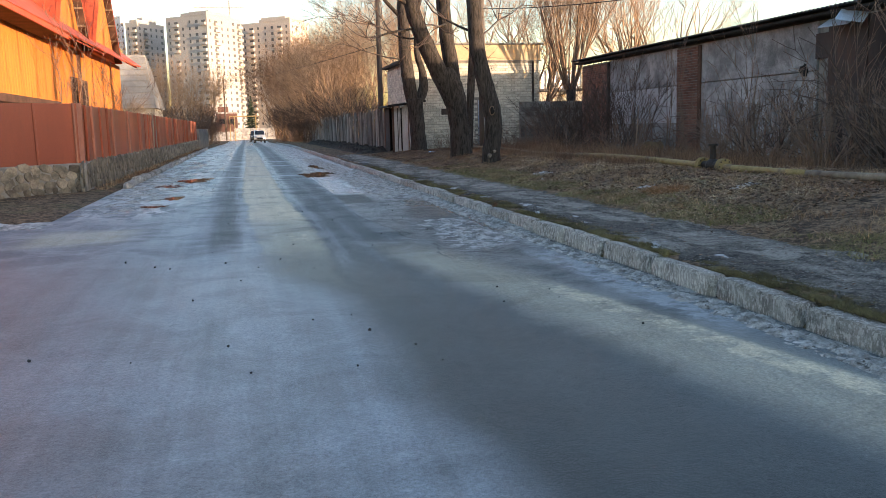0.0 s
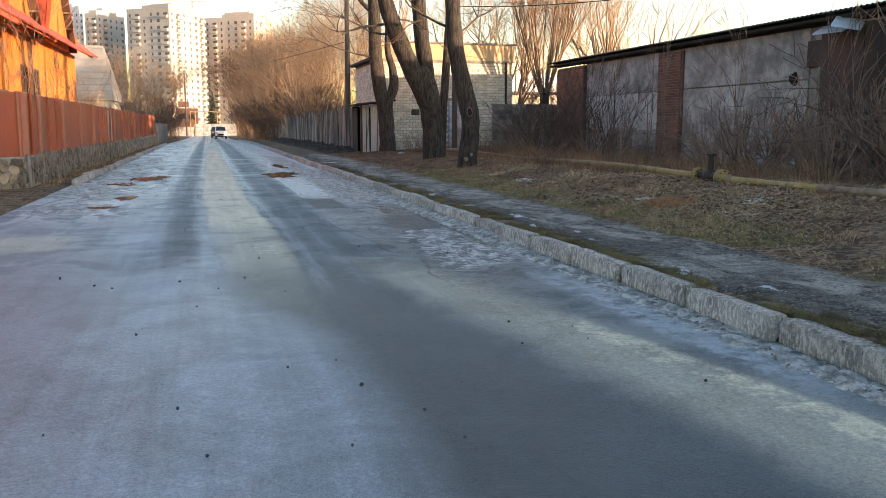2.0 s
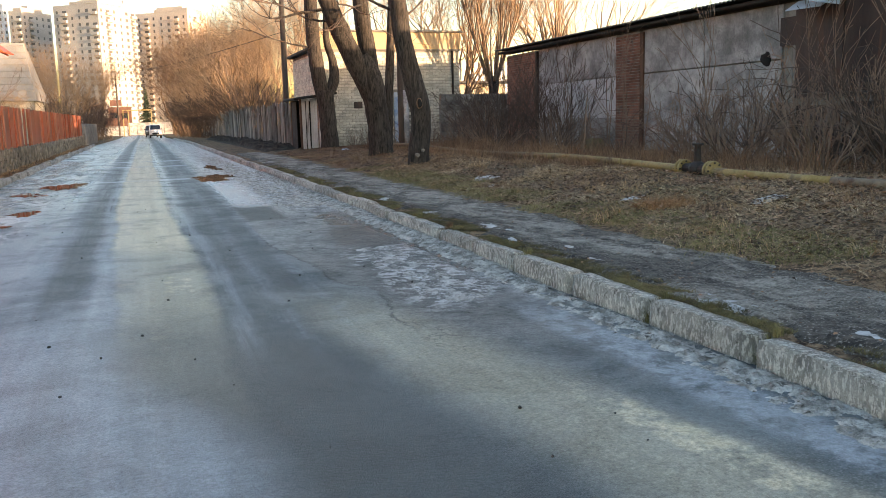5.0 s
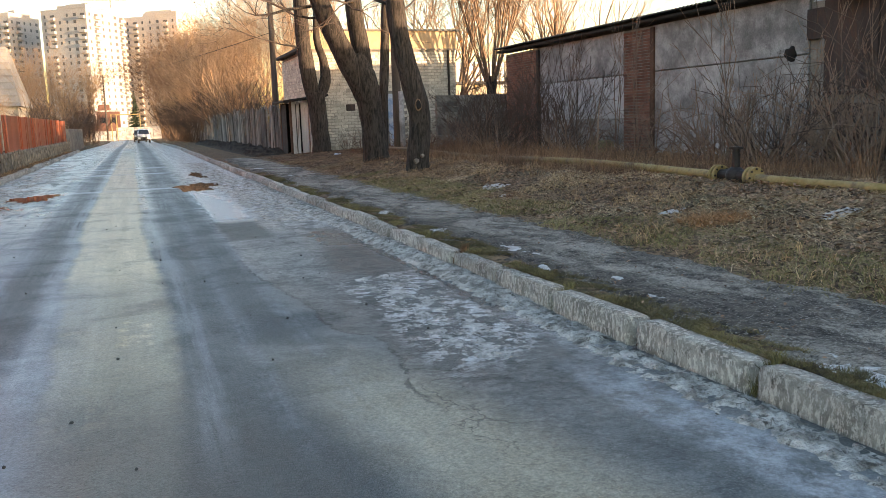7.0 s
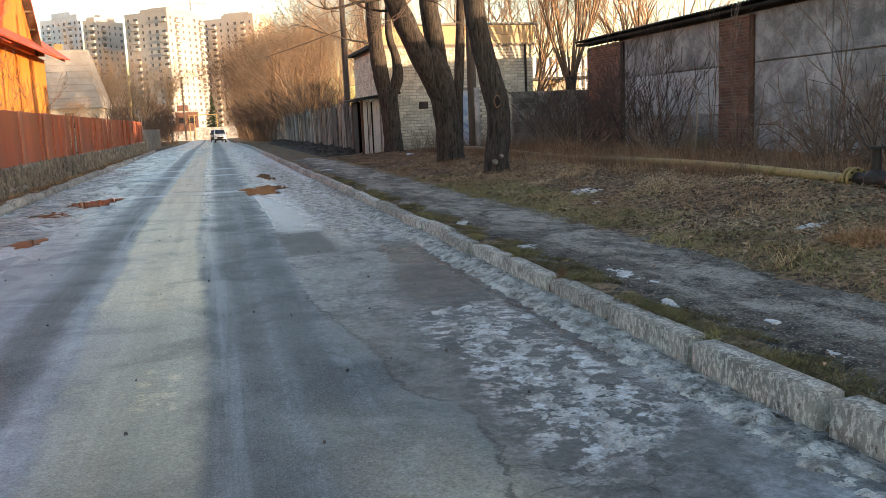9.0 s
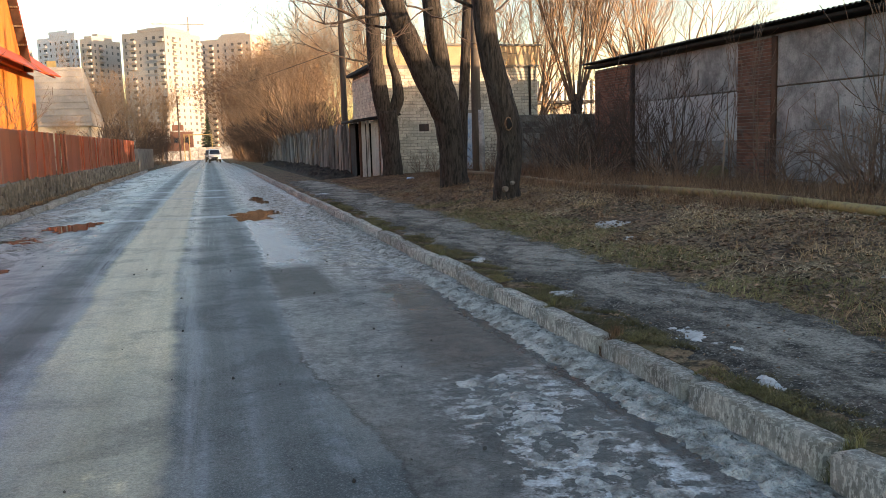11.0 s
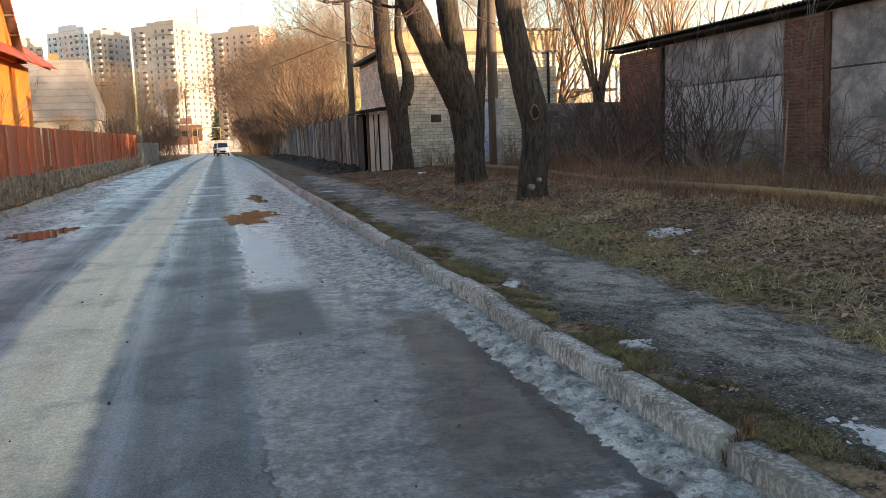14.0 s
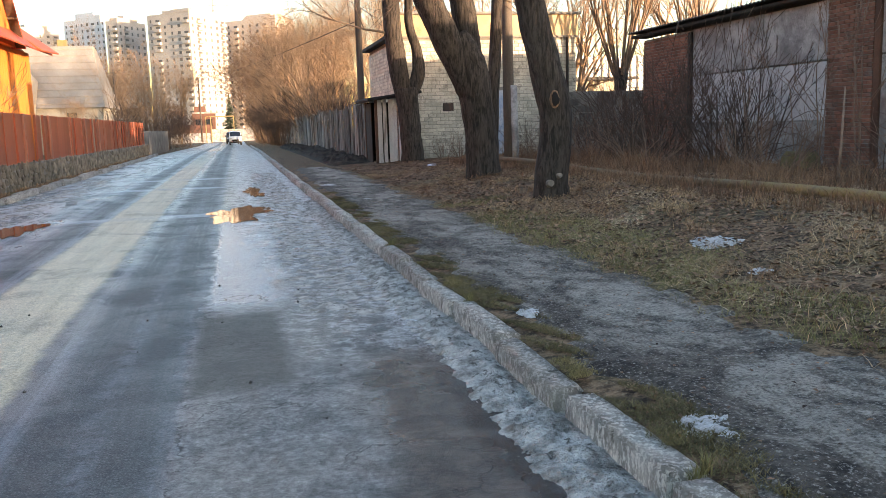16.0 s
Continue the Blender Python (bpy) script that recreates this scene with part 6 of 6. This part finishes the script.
# conifer at the street end
con = thing("conifer", "dark green spruce at the street end", "tree", at=(0.9, 164, -0.4))
segs = []
r = random.Random(3)
for i in range(700):
    z = r.uniform(0.8, 8.3)
    a = r.uniform(0, 6.28)
    L = (8.6 - z) * 0.3 * r.uniform(0.6, 1.1)
    segs.append((0, 0, z, L * math.cos(a), L * math.sin(a), z - 0.3 * L, 0.05, 0.01))
NEEDLE = surface("spruce_needle", (0.02, 0.035, 0.02), (0.05, 0.07, 0.04), 1, 10, 0.9, 0)
child(new("crown", fast_mesh("crown", *tubes(segs, 4), NEEDLE)), con)
child(sweep("trunk", [(0, 0, 0), (0, 0, 3), (0, 0, 6.6)], [0.14, 0.1, 0.02], 7, BARK), con)

# ---- pipe on the verge ----
pipe = thing("gas_pipe", "rusty yellow pipeline with a bolted valve", "pipe", at=(7.6, 10, 0.47))
px = lambda y: 7.6 - 7.6 + 0.012 * math.sin(y)
pts = [(px(y), y - 10, 0.03 * math.sin(y * 0.6) + 0.01) for y in np.arange(-4, 7.3, 0.6)]
child(sweep("pipe_run", [(*p[:2], p[2]) for p in pts], [0.056] * len(pts), 14, OLD_PIPE, 0.02), pipe, "grey rusty pipe run")
pts = [(px(y), y - 10, 0.03 * math.sin(y * 0.6) + 0.01) for y in np.arange(6.8, 28.5, 0.6)]
child(sweep("pipe_run", pts, [0.058] * len(pts), 14, PIPE, 0.02), pipe, "yellow painted pipe run")
for yy in (9.05, 9.72):
    for dy in (-0.04, 0.03):
        bm = bmesh.new()
        bmesh.ops.create_cone(bm, cap_ends=True, segments=22, radius1=0.135, radius2=0.135, depth=0.045, matrix=pose(0, yy - 10 + dy, 0, 90, 0, 0))
        bmesh.ops.bevel(bm, geom=[e for e in bm.edges if len(e.link_faces) == 2 and e.calc_face_angle(0) > 1], offset=0.008, segments=1, affect="EDGES")
        fl = part("flange", bm, PIPE, pipe)
    for k in range(8):
        a = k * math.pi / 4
        bm = bmesh.new()
        bmesh.ops.create_cone(bm, cap_ends=True, segments=6, radius1=0.014, radius2=0.014, depth=0.15, matrix=pose(0.108 * math.cos(a), yy - 10, 0.108 * math.sin(a), 90, 0, 0))
        part("bolt", bm, IRON, pipe)
bm = bmesh.new()
bmesh.ops.create_uvsphere(bm, u_segments=16, v_segments=10, radius=0.13, matrix=pose(0, -0.62, 0))
bmesh.ops.create_cone(bm, cap_ends=True, segments=14, radius1=0.08, radius2=0.08, depth=0.6, matrix=pose(0, -0.62, 0, 90, 0, 0))
part("valve_body", bm, IRON, pipe, "black iron valve body")
bm = bmesh.new()
bmesh.ops.create_cone(bm, cap_ends=True, segments=12, radius1=0.055, radius2=0.045, depth=0.3, matrix=pose(0, -0.62, 0.2))
bmesh.ops.create_cone(bm, cap_ends=True, segments=12, radius1=0.085, radius2=0.085, depth=0.03, matrix=pose(0, -0.62, 0.36))
part("valve_stem", bm, IRON, pipe)
for y in (-2, 4.0, 13, 18, 23):
    z = float(height(np.array(7.6), np.array(y)))
    s = tagged(boxpart("pipe_support", (-0.12, 0.12, -0.1, 0.1, -0.1, 0.02), CONCRETE, None, 0.015), "small concrete block under the pipe", "support", "pipe supports")
    s.matrix_world = pose(7.6, y, 0.4)

pol = thing("pollard_tree", "pollarded stump with tall pale shoots", "tree", at=(13.5, 31.2, 0))
child(sweep("trunk", [(0, 0, -0.1), (0, 0, 1.2), (0.03, 0, 2.2), (0.05, 0, 2.9)], [0.2, 0.17, 0.18, 0.24], 12, BARK, 0.15, 5), pol)
r = random.Random(12)
for k in range(26):
    segs = []
    a = r.uniform(0, 6.28)
    grow(r, segs, Vector((0.2 * math.cos(a), 0.2 * math.sin(a), 2.7)), Vector((0.4 * math.cos(a), 0.4 * math.sin(a), 1)).normalized(), r.uniform(2.4, 4.2), 0.04, 2, up=0.18, bend=0.12, ratio=0.55, spread=0.45, minr=0.005)
    child(new("shoot", fast_mesh("shoot", *tubes(segs, 5), PALE_BARK)), pol)

# ---- clutter ----
lit = blob("litter", 6.4, 27.0, 0.13, 0.09, 0.31, 77, LITTER, "crumpled bluish plastic scrap on the ground", "litter", 0.05)
lg = thing("fallen_branch", "pale fallen stick leaning by the wall", "branch", at=(8.9, 15.2, 0.3))
child(sweep("stick", [(0, 0, 0), (0.08, 0.05, 0.6), (0.15, 0.1, 1.35)], [0.022, 0.018, 0.01], 6, STEM), lg)
bag = blob("rag", 11.6, 19.6, 0.35, 0.3, 0.3, 78, MOSS, "mossy greenish rag heap by the brick pier", "rubbish", 0.35)
for i in range(70):
    x, y = rng.uniform(-1.6, 2.5), rng.uniform(0.2, 14)
    bm = bmesh.new()
    bmesh.ops.create_icosphere(bm, subdivisions=1, radius=rng.uniform(0.005, 0.012))
    for v in bm.verts:
        v.co *= rng.uniform(0.7, 1.2)
    ob = part("pebble", bm, PEBBLE, None)
    ob.location = (x, y, 0.004)
    tagged(ob, "small dark pebble lying on the asphalt", "pebble", "pebbles on the road")
# rubble heap along the board fence
crust("dirt_heap", 4.5, 5.9, 33, 66, 0.1, 2.6, 0.25, 0.24, 33, surface("dark_rubble", (0.018, 0.015, 0.012), (0.085, 0.07, 0.055), 5, 22, 0.95, 1.0, 0.05), "low dark heap of dirt and rubble", lambda X, Y: height(X, Y) + 0.03)

# ---- dead grass, moss and leaves ----


def blades(name, x, y, h, w, lean, material, label, category="grass", lift=0.01):
    n = len(x)
    z = height(x, y) + lift
    a = nrng.uniform(0, 2 * math.pi, n)
    la = nrng.uniform(0, 2 * math.pi, n)
    ln = nrng.uniform(0.2, 1.0, n) * lean * h
    base = np.stack([x, y, z], 1)
    side = np.stack([np.cos(a), np.sin(a), np.zeros(n)], 1) * (w / 2)[:, None]
    tip = base + np.stack([np.cos(la) * ln, np.sin(la) * ln, h], 1)
    midp = base + np.stack([np.cos(la) * ln * 0.3, np.sin(la) * ln * 0.3, h * 0.6], 1)
    v = np.stack([base - side, base + side, midp + side * 0.7, midp - side * 0.7, tip + side * 0.1, tip - side * 0.1], 1).reshape(-1, 3)
    b = np.arange(n)[:, None] * 6
    f = np.concatenate([b + np.array([[0, 1, 2, 3]]), b + np.array([[3, 2, 4, 5]])])
    return tagged(new(name, fast_mesh(name, v, f, material, False)), label, category, kind="stuff")


def clumps(n, per, x0, x1, y0, y1, size):
    cx, cy = nrng.uniform(x0, x1, n), nrng.uniform(y0, y1, n)
    x = np.repeat(cx, per) + nrng.normal(0, size, n * per)
    y = np.repeat(cy, per) + nrng.normal(0, size, n * per)
    return x, y


x, y = clumps(5200, 19, 4.5, 9.8, -3, 27, 0.11)
keep = np.sin(x * 2.1 + 1.3 * np.sin(y * 0.9)) + np.sin(y * 1.3 + x) > -0.35
x, y = x[keep], y[keep]
blades("dead_grass", x, y, nrng.uniform(0.012, 0.05, len(x)), np.full(len(x), 0.0055), 5.0, GRASS, "matted straw-coloured dead grass")
x, y = clumps(300, 30, 4.6, 8.5, -3, 22, 0.1)
blades("dead_grass", x, y, nrng.uniform(0.04, 0.12, len(x)), np.full(len(x), 0.005), 1.6, GRASS, "upright tufts of dead grass")
x, y = clumps(420, 26, 7.9, 9.8, 8, 29, 0.1)
varh = np.repeat(nrng.uniform(0.35, 1.2, 420), 26)
blades("dead_grass", x, y, varh * nrng.uniform(0.12, 0.45, len(x)), np.full(len(x), 0.006), 0.9, RED_GRASS, "tall reddish dry grass along the pipe")
x, y = clumps(260, 24, 6.9, 7.55, 11, 28, 0.09)
blades("dead_grass", x, y, nrng.uniform(0.05, 0.24, len(x)), np.full(len(x), 0.006), 0.9, RED_GRASS, "dry reddish grass leaning over the pipe")
x, y = clumps(22, 40, 5.3, 5.75, 6.9, 7.3, 0.07)
blades("dead_grass", x, y, nrng.uniform(0.03, 0.11, len(x)), np.full(len(x), 0.006), 2.6, RUST_GRASS, "rusty tuft of dry grass")
x, y = clumps(5200, 20, 3.13, 3.4, -3, 22, 0.03)
keep = np.sin(y * 1.7) + np.sin(y * 4.3 + 1) + np.sin(y * 11 + x * 30) > -0.3
x, y = x[keep], y[keep]
blades("verge_grass", x, y, nrng.uniform(0.008, 0.026, len(x)), np.full(len(x), 0.0045), 2.6, MOSS, "thin green moss and grass behind the kerb")
x, y = clumps(1500, 26, 3.1, 3.2, -3, 14, 0.022)
keep = np.sin(y * 2.1 + 0.6) + np.sin(y * 5.3) + np.sin(y * 13) * 0.6 > np.interp(y, [-3, 5, 8, 14], [-0.9, -0.3, 0.9, 1.3])
x, y = x[keep], y[keep]
blades("verge_grass", x, y, nrng.uniform(0.008, 0.022, len(x)), np.full(len(x), 0.004), 2.2, MOSS_BRIGHT, "yellow-green moss creeping over the kerb's back edge", lift=0.035)
for i in (1, 2, 4, 6, 7, 10, 13):
    x, y = clumps(9, 24, 2.99, 3.13, 1.44 + 1.005 * i - 0.012, 1.44 + 1.005 * i + 0.012, 0.012)
    blades("verge_grass", x, y, nrng.uniform(0.03, 0.085, len(x)), np.full(len(x), 0.004), 0.9, FADED if i % 3 else RED_GRASS, "withered weeds in a kerb joint", lift=0.03)
x, y = clumps(2600, 22, 4.6, 9.0, -1, 16, 0.16)
keep = np.sin(x * 1.6 + 1.9 * np.sin(y * 0.7)) + np.sin(y * 1.1 - x * 0.8) > -0.1
x, y = x[keep], y[keep]
blades("dead_grass", x, y, nrng.uniform(0.012, 0.04, len(x)), nrng.uniform(0.004, 0.009, len(x)), 9.0, STRAW, "pale flattened straw on the verge")
x, y = clumps(1000, 30, 4.42, 5.35, -2, 18, 0.11)
keep = np.sin(y * 0.9 + 2.0) + np.sin(y * 2.3 + x * 2) + np.sin(x * 3.0) > -0.4
x, y = x[keep], y[keep]
blades("verge_grass", x, y, nrng.uniform(0.02, 0.06, len(x)), np.full(len(x), 0.005), 1.8, FADED, "faded green grass patches")
x, y = clumps(220, 18, -3.7, -3.4, 16, 60, 0.06)
blades("verge_grass", x, y, nrng.uniform(0.03, 0.1, len(x)), np.full(len(x), 0.008), 1.2, GRASS, "dry grass at the stone wall's foot")


def leaves(n, x0, x1, y0, y1, s0, s1, material):
    x, y = nrng.uniform(x0, x1, n), nrng.uniform(y0, y1, n)
    z = height(x, y) + nrng.uniform(0.012, 0.04, n)
    a = nrng.uniform(0, 6.28, n)
    s = nrng.uniform(s0, s1, n)
    c = np.stack([x, y, z], 1)
    u = np.stack([np.cos(a), np.sin(a), nrng.uniform(-0.4, 0.4, n)], 1) * s[:, None]
    w = np.stack([-np.sin(a), np.cos(a), nrng.uniform(-0.4, 0.4, n)], 1) * s[:, None] * 0.6
    up = np.zeros((n, 3))
    up[:, 2] = s * 0.3
    v = np.stack([c - u, c + w + up, c + u, c - w + up], 1).reshape(-1, 3)
    f = np.arange(n)[:, None] * 4 + np.array([[0, 1, 2, 3]])
    tagged(new("fallen_leaves", fast_mesh("fallen_leaves", v, f, material, False)), "brown fallen leaves strewn on the verge", "leaves", kind="stuff")


leaves(60000, 4.6, 12.6, 4, 31, 0.012, 0.036, LEAF)
leaves(9000, 4.4, 9.5, -3, 8, 0.007, 0.02, LEAF)
leaves(1500, 3.2, 4.5, 0, 25, 0.008, 0.018, LEAF)

# ---- pieces of walls, last ----
wpart("mortar_bed", (WX - 0.03, WX + 0.055, 19.51, 20.73, -0.1, 3.48), MORTAR, wh)
wpart("mortar_bed", (WX - 0.03, WX + 0.055, 25.96, 28.48, -0.1, 3.48), MORTAR, wh)
wpart("mortar_bed", (6.67, 9.69, FY - 0.02, FY + 0.045, 0.1, 4.04), MORTAR, bb)
wpart("mortar_bed", (10.33, 12.54, FY - 0.02, FY + 0.045, 0.1, 4.04), MORTAR, bb)
wpart("mortar_bed", (9.7, 10.32, FY - 0.02, FY + 0.045, 2.38, 4.04), MORTAR, bb)
face = Matrix(((0, 1, 0, WX - 0.04), (1, 0, 0, 0), (0, 0, 1, 0), (0, 0, 0, 1)))
brick_face(wh, 19.5, 20.74, -0.1, 3.5, 0.25, 0.065, 0.012, 0.1, face, RED_BRICK, 150, 1)
brick_face(wh, 25.95, 28.5, -0.1, 3.5, 0.25, 0.065, 0.012, 0.1, face, RED_BRICK, 150, 2)
brick_face(bb, 6.66, 12.55, 0.1, 4.05, 0.25, 0.1, 0.013, 0.08, Matrix.Translation((0, FY - 0.03, 0)), WHITE_BRICK, 290, 3, skip=((9.7, 10.32, 0.0, 2.37),))
side = Matrix(((0, 1, 0, 6.63), (-1, 0, 0, FY + 5.5), (0, 0, 1, 0), (0, 0, 0, 1)))
brick_face(bb, 0, 5.5, 0.1, 4.0, 0.25, 0.1, 0.013, 0.08, side, WHITE_BRICK, 0, 4)
